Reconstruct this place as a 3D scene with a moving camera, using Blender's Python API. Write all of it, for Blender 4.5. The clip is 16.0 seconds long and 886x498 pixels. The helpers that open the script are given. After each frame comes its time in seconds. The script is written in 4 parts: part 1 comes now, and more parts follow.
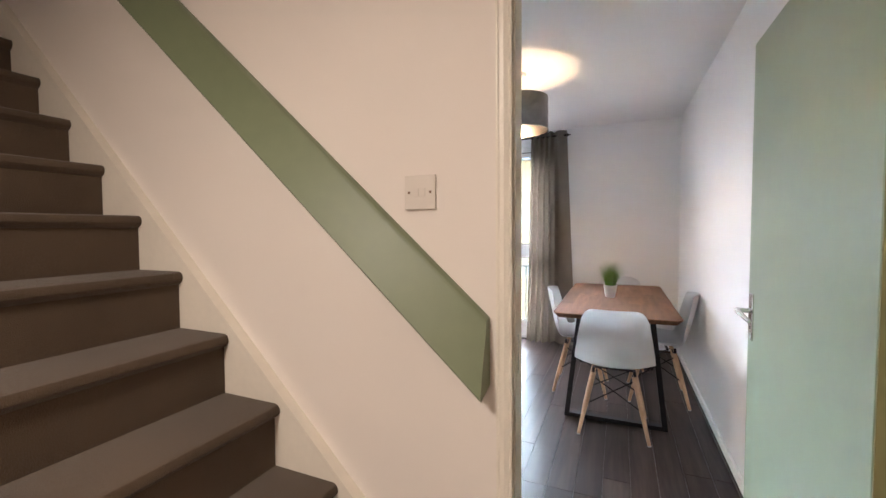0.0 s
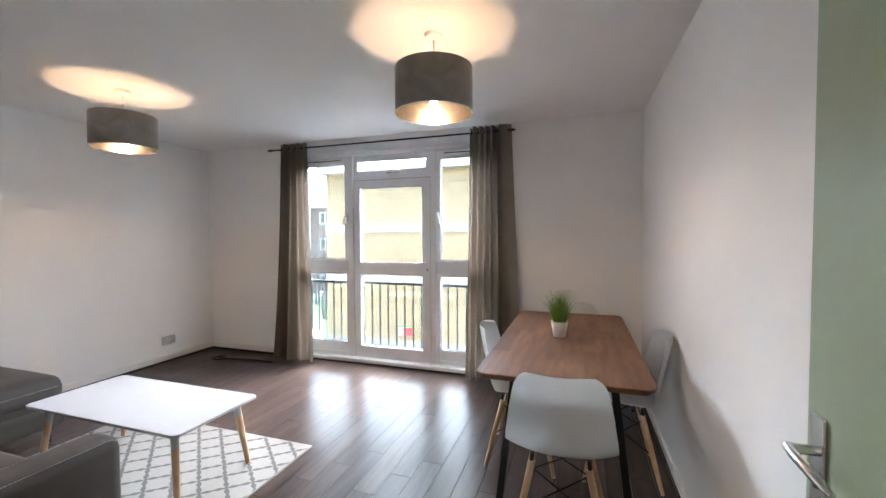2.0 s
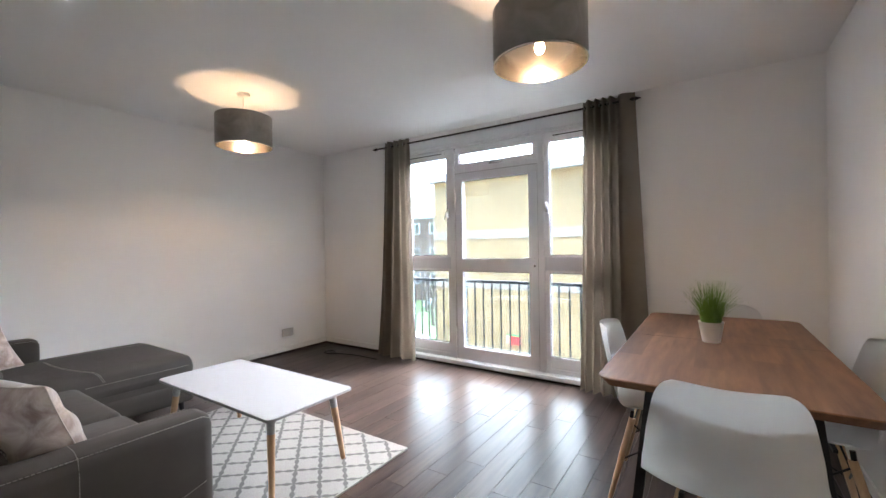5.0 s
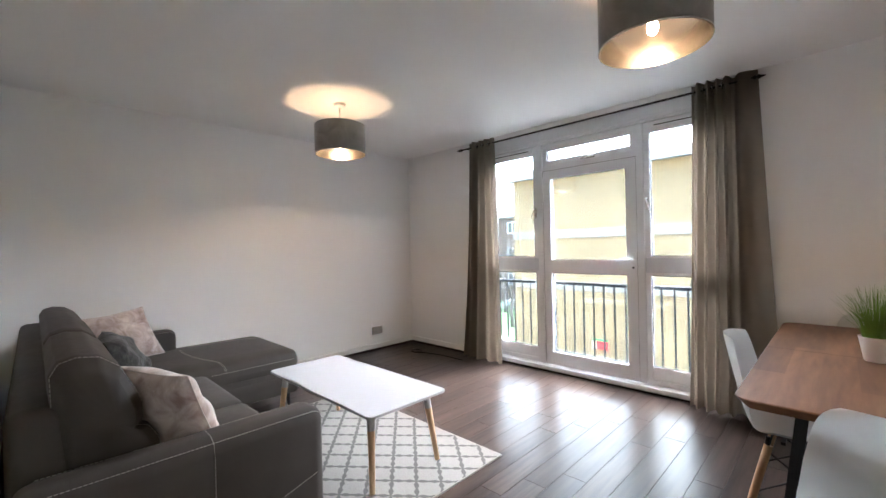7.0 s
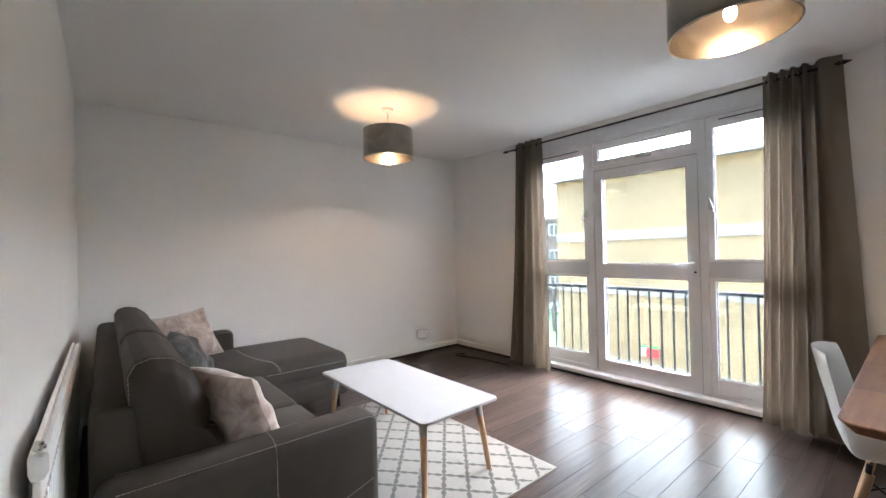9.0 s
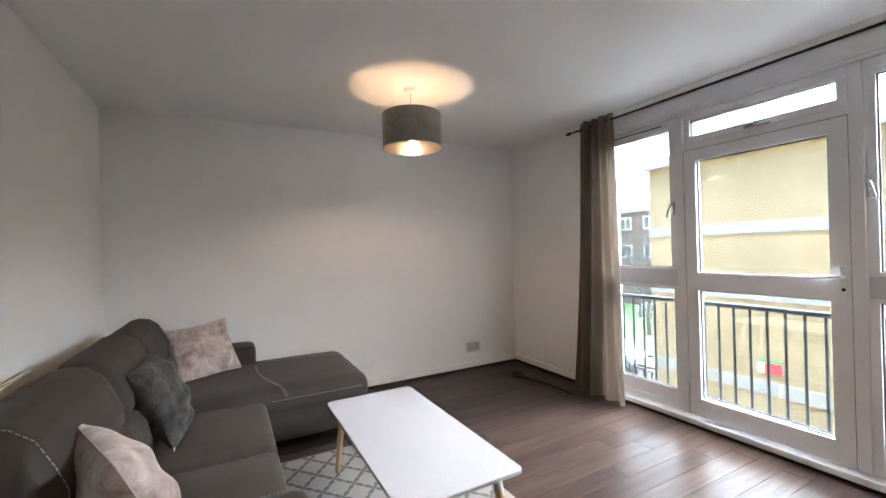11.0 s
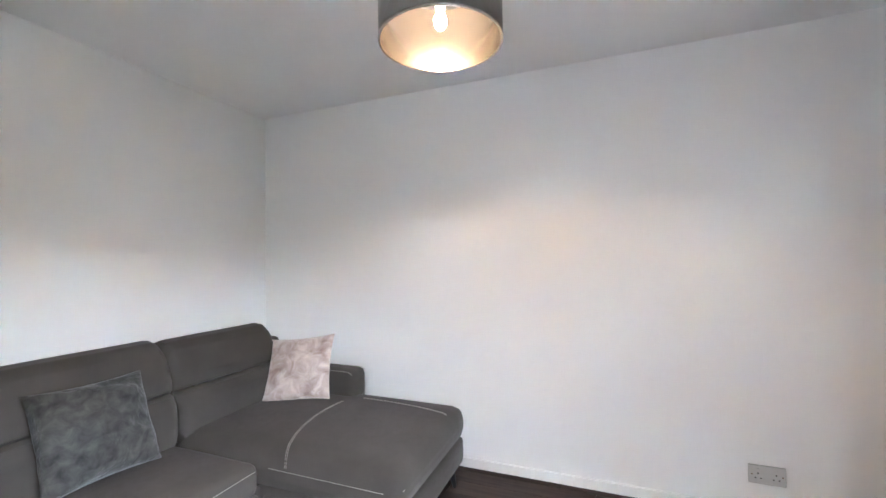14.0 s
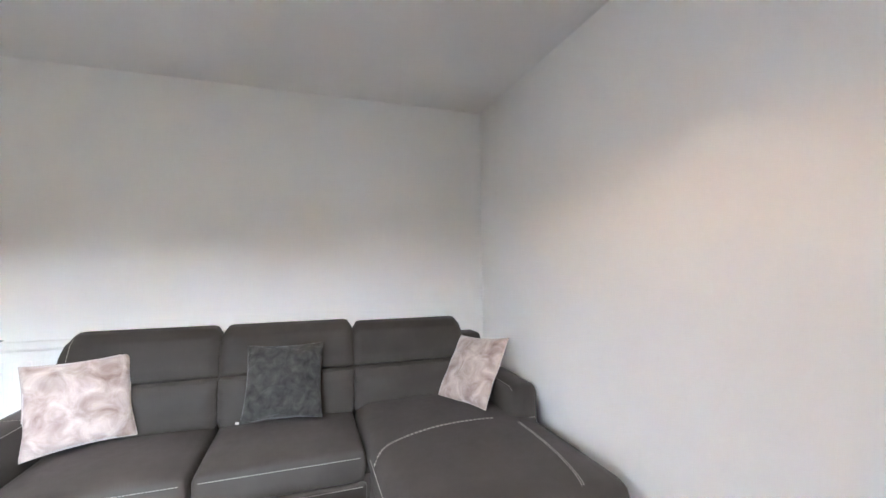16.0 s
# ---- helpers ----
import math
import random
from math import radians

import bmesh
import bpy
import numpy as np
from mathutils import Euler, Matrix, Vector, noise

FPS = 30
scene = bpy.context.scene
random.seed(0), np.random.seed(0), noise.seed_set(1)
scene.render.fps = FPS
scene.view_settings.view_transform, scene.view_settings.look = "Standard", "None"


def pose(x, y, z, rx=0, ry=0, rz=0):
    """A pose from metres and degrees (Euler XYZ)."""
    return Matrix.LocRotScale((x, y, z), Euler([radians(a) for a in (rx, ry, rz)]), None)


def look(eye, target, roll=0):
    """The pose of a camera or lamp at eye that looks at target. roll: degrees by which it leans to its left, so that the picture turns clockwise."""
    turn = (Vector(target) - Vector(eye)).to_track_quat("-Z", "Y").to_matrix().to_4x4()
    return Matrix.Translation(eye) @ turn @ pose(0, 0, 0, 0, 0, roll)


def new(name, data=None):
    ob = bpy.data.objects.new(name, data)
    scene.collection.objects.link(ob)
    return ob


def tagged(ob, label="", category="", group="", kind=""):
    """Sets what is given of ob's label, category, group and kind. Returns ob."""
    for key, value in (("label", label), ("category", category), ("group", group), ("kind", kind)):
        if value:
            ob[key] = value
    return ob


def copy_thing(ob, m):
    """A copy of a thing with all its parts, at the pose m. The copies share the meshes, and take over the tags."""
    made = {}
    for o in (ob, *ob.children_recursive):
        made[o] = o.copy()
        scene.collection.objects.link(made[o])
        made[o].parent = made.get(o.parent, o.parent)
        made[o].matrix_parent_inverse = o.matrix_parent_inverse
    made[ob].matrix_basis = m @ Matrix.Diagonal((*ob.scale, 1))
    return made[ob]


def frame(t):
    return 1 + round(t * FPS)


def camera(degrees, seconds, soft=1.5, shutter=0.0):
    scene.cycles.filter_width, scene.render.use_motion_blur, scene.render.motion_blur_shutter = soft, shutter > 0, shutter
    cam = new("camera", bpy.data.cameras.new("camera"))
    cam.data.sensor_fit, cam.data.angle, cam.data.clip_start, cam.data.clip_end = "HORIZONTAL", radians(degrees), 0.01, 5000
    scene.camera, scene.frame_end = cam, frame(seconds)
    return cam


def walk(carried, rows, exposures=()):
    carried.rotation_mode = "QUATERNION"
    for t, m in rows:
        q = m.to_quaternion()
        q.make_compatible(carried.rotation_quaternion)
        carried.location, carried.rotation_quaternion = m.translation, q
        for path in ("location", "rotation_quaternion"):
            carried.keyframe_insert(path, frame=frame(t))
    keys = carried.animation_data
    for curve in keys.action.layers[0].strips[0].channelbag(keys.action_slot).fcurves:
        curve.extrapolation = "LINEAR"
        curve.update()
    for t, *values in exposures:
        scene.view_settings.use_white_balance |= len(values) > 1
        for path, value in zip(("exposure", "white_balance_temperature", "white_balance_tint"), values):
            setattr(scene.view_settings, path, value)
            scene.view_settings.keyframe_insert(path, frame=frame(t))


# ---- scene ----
cam = camera(95.2, 16.0)
PATH = [
    (0, (0.045, 0.321, 1.294), (-0.751, 2.153, 1.199), -0.5),
    (0.3, (0.097, 0.476, 1.307), (-0.582, 2.355, 1.211), -0.2),
    (0.5, (0.135, 0.561, 1.326), (-0.498, 2.456, 1.229), -0.2),
    (0.7, (0.155, 0.642, 1.338), (-0.453, 2.545, 1.246), -0.0),
    (1, (0.169, 0.798, 1.365), (-0.423, 2.706, 1.271), -0.0),
    (1.2, (0.159, 0.913, 1.396), (-0.424, 2.824, 1.304), 0.3),
    (1.5, (0.144, 1.060, 1.393), (-0.451, 2.967, 1.309), -0.1),
    (1.8, (0.114, 1.186, 1.382), (-0.501, 3.087, 1.307), -0.1),
    (2, (0.095, 1.259, 1.367), (-0.540, 3.154, 1.299), -0.3),
    (2.5, (0.084, 1.411, 1.341), (-0.631, 3.278, 1.290), -0.5),
    (3, (0.075, 1.471, 1.295), (-0.707, 3.311, 1.251), -0.6),
    (3.5, (0.090, 1.492, 1.248), (-0.748, 3.307, 1.213), -0.7),
    (6, (-0.082, 1.565, 1.207), (-1.367, 3.098, 1.202), -1.1),
    (7, (-0.105, 1.529, 1.220), (-1.507, 2.955, 1.216), -1.3),
    (8.2, (-0.137, 1.490, 1.227), (-1.646, 2.802, 1.234), -1.4),
    (10.3, (-0.292, 1.804, 1.281), (-1.920, 2.967, 1.279), -1.7),
    (10.5, (-0.315, 1.927, 1.331), (-1.986, 3.025, 1.316), -2.1),
    (11, (-0.440, 2.156, 1.304), (-2.206, 3.097, 1.302), -1.7),
    (11.5, (-0.645, 2.447, 1.285), (-2.492, 3.214, 1.308), -1.7),
    (12, (-0.827, 2.798, 1.340), (-2.745, 3.361, 1.362), -1.6),
    (12.5, (-1.089, 3.039, 1.312), (-3.056, 3.399, 1.346), -1.5),
    (13, (-1.317, 3.263, 1.297), (-3.315, 3.337, 1.347), -1.4),
    (13.5, (-1.553, 3.550, 1.349), (-3.525, 3.216, 1.371), -1.1),
    (14, (-1.765, 3.757, 1.290), (-3.627, 3.030, 1.345), -0.8),
    (14.5, (-2.110, 3.960, 1.322), (-3.779, 2.859, 1.344), -0.3),
    (15, (-2.414, 4.122, 1.290), (-3.816, 2.696, 1.310), -0.4),
    (15.5, (-2.632, 4.145, 1.237), (-3.715, 2.464, 1.293), -0.6),
    (16, (-2.895, 4.190, 1.238), (-3.533, 2.296, 1.315), -0.5),
]
EXPOSURES = [(0.0, 7.85, 5800, 10), (0.5, 7.65, 5600, 10), (1.5, 7.45, 5850, 10), (2.5, 7.08, 6150, 10), (6.0, 7.18, 6150, 10), (8.0, 7.2, 6200, 10), (11.0, 7.02, 6300, 10), (12.5, 7.35, 6000, 10), (13.5, 7.85, 5750, 8), (14.5, 7.82, 5750, 8), (16.0, 7.68, 5900, 9)]
walk(cam, [(t, look(eye, target, roll)) for t, eye, target, roll in PATH], EXPOSURES)


# ---- light ----
world = bpy.data.worlds.new("sky")
world.use_nodes = True
scene.world = world
wn = world.node_tree
sky = wn.nodes.new("ShaderNodeTexSky")
sky.sky_type = "NISHITA"
sky.sun_disc = False
sky.sun_elevation, sky.sun_rotation = radians(45), radians(2)
sky.air_density, sky.dust_density = 1.0, 1.5
wn.links.new(sky.outputs[0], wn.nodes["Background"].inputs[0])
wn.nodes["Background"].inputs[1].default_value = 0.075
sun_data = bpy.data.lights.new("sun", "SUN")
sun_data.energy, sun_data.angle, sun_data.color = 1.8, radians(150), (0.94, 0.97, 1.0)
sun = new("sun", sun_data)
sun.matrix_world = look((0.5, 16, 16), (0, 0, 0))
tagged(sun, kind="structure")



def area_light(name, m, sx, sy, watts, colour):
    d = bpy.data.lights.new(name, "AREA")
    d.shape, d.size, d.size_y, d.energy, d.color = "RECTANGLE", sx, sy, watts, colour
    ob = new(name, d)
    ob.matrix_world = m
    return ob


area_light("hall_ceiling_light", look((-0.60, -0.55, 2.36), (-0.60, -0.55, 0)), 0.3, 0.3, 0.20, (1.0, 0.81, 0.62))

# ---- materials ----


class Nodes:
    """A material with a principled shader and short ways to add nodes."""

    def __init__(self, name, colour=(0.8, 0.8, 0.8), rough=0.5, metal=0.0, spec=0.5):
        self.m = bpy.data.materials.new(name)
        self.m.use_nodes = True
        self.t = self.m.node_tree
        self.p = self.t.nodes["Principled BSDF"]
        self.p.inputs["Base Color"].default_value = (*colour, 1)
        self.p.inputs["Roughness"].default_value = rough
        self.p.inputs["Metallic"].default_value = metal
        self.p.inputs["Specular IOR Level"].default_value = spec
        self.co = None

    def add(self, kind, **kw):
        n = self.t.nodes.new(kind)
        for k, v in kw.items():
            n.inputs[k.replace("_", " ")].default_value = v
        return n

    def link(self, a, b):
        self.t.links.new(a, b)

    def coords(self, scale=(1, 1, 1), rot=(0, 0, 0), which="Object"):
        c = self.t.nodes.new("ShaderNodeTexCoord")
        mp = self.t.nodes.new("ShaderNodeMapping")
        mp.inputs["Scale"].default_value = scale
        mp.inputs["Rotation"].default_value = rot
        self.link(c.outputs[which], mp.inputs["Vector"])
        return mp.outputs[0]

    def noise(self, scale, detail=4.0, rough=0.5, vec=None):
        n = self.add("ShaderNodeTexNoise", Scale=scale, Detail=detail, Roughness=rough)
        self.link(vec or self.coords(), n.inputs["Vector"])
        return n.outputs["Fac"]

    def math(self, op, a, b=0.0, c=0.0):
        n = self.t.nodes.new("ShaderNodeMath")
        n.operation = op
        for i, v in enumerate((a, b, c)):
            if isinstance(v, (int, float)):
                n.inputs[i].default_value = v
            else:
                self.link(v, n.inputs[i])
        return n.outputs[0]

    def ramp(self, fac, stops):
        n = self.t.nodes.new("ShaderNodeValToRGB")
        e = n.color_ramp.elements
        while len(e) < len(stops):
            e.new(0.5)
        for i, (pos, col) in enumerate(stops):
            e[i].position, e[i].color = pos, (*col, 1)
        self.link(fac, n.inputs[0])
        return n.outputs[0]

    def mix(self, fac, a, b, mode="MIX"):
        n = self.t.nodes.new("ShaderNodeMix")
        n.data_type, n.blend_type = "RGBA", mode
        for sock, v in ((n.inputs[0], fac), (n.inputs[6], a), (n.inputs[7], b)):
            if isinstance(v, (int, float)):
                sock.default_value = v
            elif isinstance(v, tuple):
                sock.default_value = (*v, 1)
            else:
                self.link(v, sock)
        return n.outputs[2]

    def colour(self, out):
        self.link(out, self.p.inputs["Base Color"])

    def rough(self, fac, lo, hi):
        n = self.add("ShaderNodeMapRange", To_Min=lo, To_Max=hi)
        self.link(fac, n.inputs[0])
        self.link(n.outputs[0], self.p.inputs["Roughness"])

    def bump(self, height, strength=0.2, distance=0.01):
        b = self.add("ShaderNodeBump", Strength=strength, Distance=distance)
        self.link(height, b.inputs["Height"])
        self.link(b.outputs[0], self.p.inputs["Normal"])


def plain(name, colour, rough=0.5, metal=0.0, spread=0.08, grain=40.0, bump=0.05, spec=0.5):
    """Paint, plastic or metal with slight mottling at two scales."""
    k = Nodes(name, colour, rough, metal, spec)
    a, b = k.noise(2.3, 3), k.noise(grain, 4)
    f = k.math("ADD", k.math("MULTIPLY", a, 0.6), k.math("MULTIPLY", b, 0.4))
    lo = tuple(c * (1 - spread) for c in colour)
    hi = tuple(min(1, c * (1 + spread)) for c in colour)
    k.colour(k.ramp(f, [(0.3, lo), (0.7, hi)]))
    k.rough(b, max(0.02, rough - 0.06), min(1, rough + 0.06))
    if bump:
        k.bump(b, bump, 0.002)
    return k.m


def wall_paint(name, colour):
    k = Nodes(name, colour, 0.75, 0, 0.25)
    big, fine = k.noise(1.1, 3), k.noise(260, 3)
    k.colour(k.ramp(big, [(0.3, tuple(c * 0.965 for c in colour)), (0.7, colour)]))
    k.rough(big, 0.66, 0.8)
    h = k.math("ADD", k.math("MULTIPLY", fine, 0.4), k.math("MULTIPLY", k.noise(14, 3), 0.6))
    k.bump(h, 0.09, 0.004)
    return k.m


def wood(name, dark, light, rough, along=(1, 1, 1), grain=9.0, contrast=1.0, piece=False, spec=0.5, boards=0.0, relief=0.10):
    """Grain stretched along one axis; with piece, every board differs by Object Info's Random."""
    k = Nodes(name, dark, rough, 0.0, spec)
    v = k.coords(along)
    if piece:
        info = k.t.nodes.new("ShaderNodeObjectInfo")
        add = k.t.nodes.new("ShaderNodeVectorMath")
        add.operation = "ADD"
        comb = k.t.nodes.new("ShaderNodeCombineXYZ")
        for i in range(3):
            k.link(k.math("MULTIPLY", info.outputs["Random"], 37.0 + 11 * i), comb.inputs[i])
        k.link(v, add.inputs[0])
        k.link(comb.outputs[0], add.inputs[1])
        v = add.outputs[0]
    n1 = k.add("ShaderNodeTexNoise", Scale=grain, Detail=6.0, Roughness=0.6, Distortion=0.6)
    k.link(v, n1.inputs["Vector"])
    n2 = k.add("ShaderNodeTexNoise", Scale=grain * 5, Detail=3.0, Roughness=0.6)
    k.link(v, n2.inputs["Vector"])
    f = k.math("ADD", k.math("MULTIPLY", n1.outputs["Fac"], 0.7), k.math("MULTIPLY", n2.outputs["Fac"], 0.3))
    mid = tuple((a + b) / 2 for a, b in zip(dark, light))
    col = k.ramp(f, [(0.5 - 0.17 / contrast, dark), (0.5, mid), (0.5 + 0.17 / contrast, light)])
    if piece:
        col = k.mix(1.0, col, k.ramp(info.outputs["Random"], [(0, (0.68, 0.66, 0.66)), (1, (1.2, 1.16, 1.14))]), "MULTIPLY")
    if boards:
        sep = k.t.nodes.new("ShaderNodeSeparateXYZ")
        k.link(k.coords(), sep.inputs[0])
        cx = k.math("FLOOR", k.math("DIVIDE", sep.outputs[0], boards))
        cy = k.math("FLOOR", k.math("ADD", k.math("MULTIPLY", sep.outputs[1], 1.27), k.math("MULTIPLY", cx, 0.37)))
        wn2 = k.t.nodes.new("ShaderNodeTexWhiteNoise")
        comb2 = k.t.nodes.new("ShaderNodeCombineXYZ")
        k.link(cx, comb2.inputs[0])
        k.link(cy, comb2.inputs[1])
        k.link(comb2.outputs[0], wn2.inputs["Vector"])
        col = k.mix(1.0, col, k.ramp(wn2.outputs["Value"], [(0, (0.80, 0.79, 0.78)), (1, (1.16, 1.15, 1.13))]), "MULTIPLY")
    k.colour(col)
    k.rough(f, rough - 0.03, rough + 0.06)
    k.bump(f, relief, 0.002)
    return k.m


def leather(name, colour):
    k = Nodes(name, colour, 0.55, 0, 0.2)
    vor = k.add("ShaderNodeTexVoronoi", Scale=330.0)
    k.link(k.coords(), vor.inputs["Vector"])
    soft = k.noise(5, 4)
    k.colour(k.ramp(soft, [(0.3, tuple(c * 0.86 for c in colour)), (0.7, tuple(c * 1.12 for c in colour))]))
    k.rough(k.noise(30), 0.50, 0.64)
    h = k.math("ADD", k.math("MULTIPLY", vor.outputs["Distance"], 0.35), k.math("MULTIPLY", soft, 1.2))
    k.bump(h, 0.10, 0.004)
    return k.m


def velvet(name, dark, light, scale=16.0, sheen=0.5, relief=0.35, swirl=1.2):
    """Crushed velvet: patches of pile that lie different ways."""
    k = Nodes(name, dark, 0.6, 0, 0.25)
    n = k.add("ShaderNodeTexNoise", Scale=scale, Detail=5.0, Roughness=0.55, Distortion=swirl)
    k.link(k.coords((1, 1, 1)), n.inputs["Vector"])
    k.colour(k.ramp(n.outputs["Fac"], [(0.30, dark), (0.52, tuple((a + b) / 2 for a, b in zip(dark, light))), (0.74, light)]))
    k.p.inputs["Sheen Weight"].default_value = sheen
    k.p.inputs["Sheen Roughness"].default_value = 0.35
    k.rough(n.outputs["Fac"], 0.75, 0.45)
    k.bump(n.outputs["Fac"], relief, 0.012)
    return k.m


def cloth(name, colour, weave=900.0, spread=0.1):
    k = Nodes(name, colour, 0.85, 0, 0.2)
    big, fine = k.noise(7, 4), k.noise(weave, 2)
    k.colour(k.ramp(k.math("ADD", k.math("MULTIPLY", big, 0.5), k.math("MULTIPLY", fine, 0.5)),
                    [(0.3, tuple(c * (1 - spread) for c in colour)), (0.7, tuple(c * (1 + spread) for c in colour))]))
    k.bump(fine, 0.25, 0.001)
    return k.m


def carpet(name, colour):
    k = Nodes(name, colour, 0.95, 0, 0.1)
    fine, big = k.noise(420, 3), k.noise(4, 4)
    f = k.math("ADD", k.math("MULTIPLY", fine, 0.6), k.math("MULTIPLY", big, 0.4))
    k.colour(k.ramp(f, [(0.3, tuple(c * 0.65 for c in colour)), (0.7, tuple(c * 1.3 for c in colour))]))
    k.bump(fine, 0.7, 0.006)
    k.p.inputs["Sheen Weight"].default_value = 0.2
    return k.m


def rug_pattern(name, ivory, grey, px, py):
    """A woven diagonal trellis: grey ogee lines on ivory pile, lozenges px by py in half width and height."""
    k = Nodes(name, ivory, 0.95, 0, 0.1)
    sep = k.t.nodes.new("ShaderNodeSeparateXYZ")
    wob = k.add("ShaderNodeTexNoise", Scale=60.0, Detail=2.0)
    co = k.coords()
    k.link(co, wob.inputs["Vector"])
    k.link(co, sep.inputs[0])
    jit = k.math("MULTIPLY", k.math("SUBTRACT", wob.outputs["Fac"], 0.5), 0.5)

    def cell(c):
        """The distance from a cell's middle, 0 to 1."""
        return k.math("PINGPONG", k.math("MULTIPLY", c, 2.0), 1.0)

    X, Y = k.math("DIVIDE", sep.outputs[0], 2 * px), k.math("DIVIDE", sep.outputs[1], 2 * py)
    s, t = cell(k.math("ADD", k.math("ADD", X, Y), 99.743)), cell(k.math("ADD", k.math("SUBTRACT", X, Y), 99.84))
    m, n = k.math("MAXIMUM", s, t), k.math("MINIMUM", s, t)
    f = k.math("ADD", m, k.math("MULTIPLY", k.math("COSINE", k.math("MULTIPLY", n, 6.9)), -0.055))
    line = k.ramp(k.math("ADD", f, k.math("MULTIPLY", jit, 0.3)), [(0.82, (0, 0, 0)), (0.88, (1, 1, 1))])
    fine = k.noise(500, 3)
    base = k.mix(line, ivory, grey)
    k.colour(k.mix(1.0, base, k.ramp(fine, [(0.25, (0.78, 0.78, 0.78)), (0.75, (1.1, 1.1, 1.1))]), "MULTIPLY"))
    k.bump(k.math("SUBTRACT", fine, k.math("MULTIPLY", line, 0.4)), 0.6, 0.004)
    return k.m


def brickwork(name, c1, c2, mortar, rot=(radians(90), 0, 0)):
    k = Nodes(name, c1, 0.9)
    b = k.t.nodes.new("ShaderNodeTexBrick")
    k.link(k.coords((1, 1, 1), rot), b.inputs["Vector"])
    b.inputs["Color1"].default_value = (*c1, 1)
    b.inputs["Color2"].default_value = (*c2, 1)
    b.inputs["Mortar"].default_value = (*mortar, 1)
    b.inputs["Scale"].default_value = 1.0
    b.inputs["Brick Width"].default_value = 0.225
    b.inputs["Row Height"].default_value = 0.075
    b.inputs["Mortar Size"].default_value = 0.012
    big = k.noise(0.6, 5)
    k.colour(k.mix(1.0, b.outputs["Color"], k.ramp(big, [(0.3, (0.8, 0.78, 0.72)), (0.7, (1.08, 1.06, 1.0))]), "MULTIPLY"))
    k.bump(k.math("SUBTRACT", 1.0, b.outputs["Fac"]), 0.5, 0.01)
    return k.m


def glow(name, colour, strength):
    k = Nodes(name, colour, 0.4)
    k.p.inputs["Emission Color"].default_value = (*colour, 1)
    k.p.inputs["Emission Strength"].default_value = strength
    return k.m


def dimming_glass(name):
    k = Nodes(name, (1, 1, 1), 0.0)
    # grey tint added to halve the brightness of the view outdoors
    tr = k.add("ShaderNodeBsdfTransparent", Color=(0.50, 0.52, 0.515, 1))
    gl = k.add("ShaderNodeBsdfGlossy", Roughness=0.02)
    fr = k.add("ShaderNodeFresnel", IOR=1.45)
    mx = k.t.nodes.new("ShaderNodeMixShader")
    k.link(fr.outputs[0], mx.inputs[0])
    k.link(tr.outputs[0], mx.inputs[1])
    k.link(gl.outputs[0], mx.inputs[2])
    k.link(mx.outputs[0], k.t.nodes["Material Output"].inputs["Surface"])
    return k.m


WALL = wall_paint("wall_white", (0.90, 0.897, 0.892))
CEIL = wall_paint("ceiling_white", (0.88, 0.876, 0.87))
HALL = wall_paint("hall_cream", (0.80, 0.735, 0.68))
GLOSS = plain("white_gloss_paint", (0.85, 0.845, 0.84), 0.35, spread=0.04, bump=0.03)
CREAM = plain("cream_gloss_paint", (0.78, 0.72, 0.63), 0.38, spread=0.05, bump=0.03)
GREEN = plain("sage_green_paint", (0.33, 0.40, 0.285), 0.42, spread=0.07, grain=25, bump=0.05)
# darker copy of the door's green: the rail's dimmer light is in the colour
SHADEDGREEN = plain("sage_green_rail_shaded", (0.185, 0.215, 0.125), 0.45, spread=0.07, grain=25, bump=0.05)
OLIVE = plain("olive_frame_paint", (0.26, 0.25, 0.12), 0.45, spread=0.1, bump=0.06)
UPVC = plain("white_window_paint", (0.77, 0.79, 0.82), 0.32, spread=0.04, bump=0.03)
PANEL = plain("grey_spandrel_paint", (0.60, 0.63, 0.68), 0.35, spread=0.05)
RAIL = plain("dark_grey_metal", (0.028, 0.03, 0.033), 0.6, 0.0, spec=0.2)
BLACK = plain("black_metal", (0.018, 0.018, 0.02), 0.45, 0.6, bump=0.03)
RODM = plain("dark_bronze_metal", (0.025, 0.022, 0.02), 0.4, 0.7)
CHROME = plain("satin_chrome", (0.62, 0.62, 0.61), 0.24, 1.0, spread=0.04, bump=0.02)
BRASS = plain("old_brass", (0.20, 0.12, 0.08), 0.5, 0.7, spread=0.2)
GREYPL = plain("grey_plastic", (0.52, 0.51, 0.50), 0.45, spread=0.03)
SWPL = plain("aged_white_plastic", (0.70, 0.64, 0.58), 0.4, spread=0.03)
DARKGAP = plain("dark_gap", (0.02, 0.018, 0.015), 0.9)
FLOORM = wood("dark_laminate", (0.0115, 0.0082, 0.007), (0.062, 0.044, 0.036), 0.29, (1, 0.07, 1), 10.0, 1.0, piece=True, spec=0.11, relief=0.025)
JOINT = plain("plank_joint_dark", (0.012, 0.009, 0.008), 0.8)
WALNUT = wood("walnut_top", (0.085, 0.038, 0.019), (0.25, 0.130, 0.070), 0.50, (1, 0.12, 1), 7.0, 0.95, spec=0.14, boards=0.094)
BEECH = wood("beech_leg", (0.40, 0.235, 0.125), (0.62, 0.42, 0.26), 0.5, (1, 1, 0.12), 14.0)
SHELL = plain("white_shell_plastic", (0.72, 0.72, 0.715), 0.38, spread=0.025, bump=0.02)
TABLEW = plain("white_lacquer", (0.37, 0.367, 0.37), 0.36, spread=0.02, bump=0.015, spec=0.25)
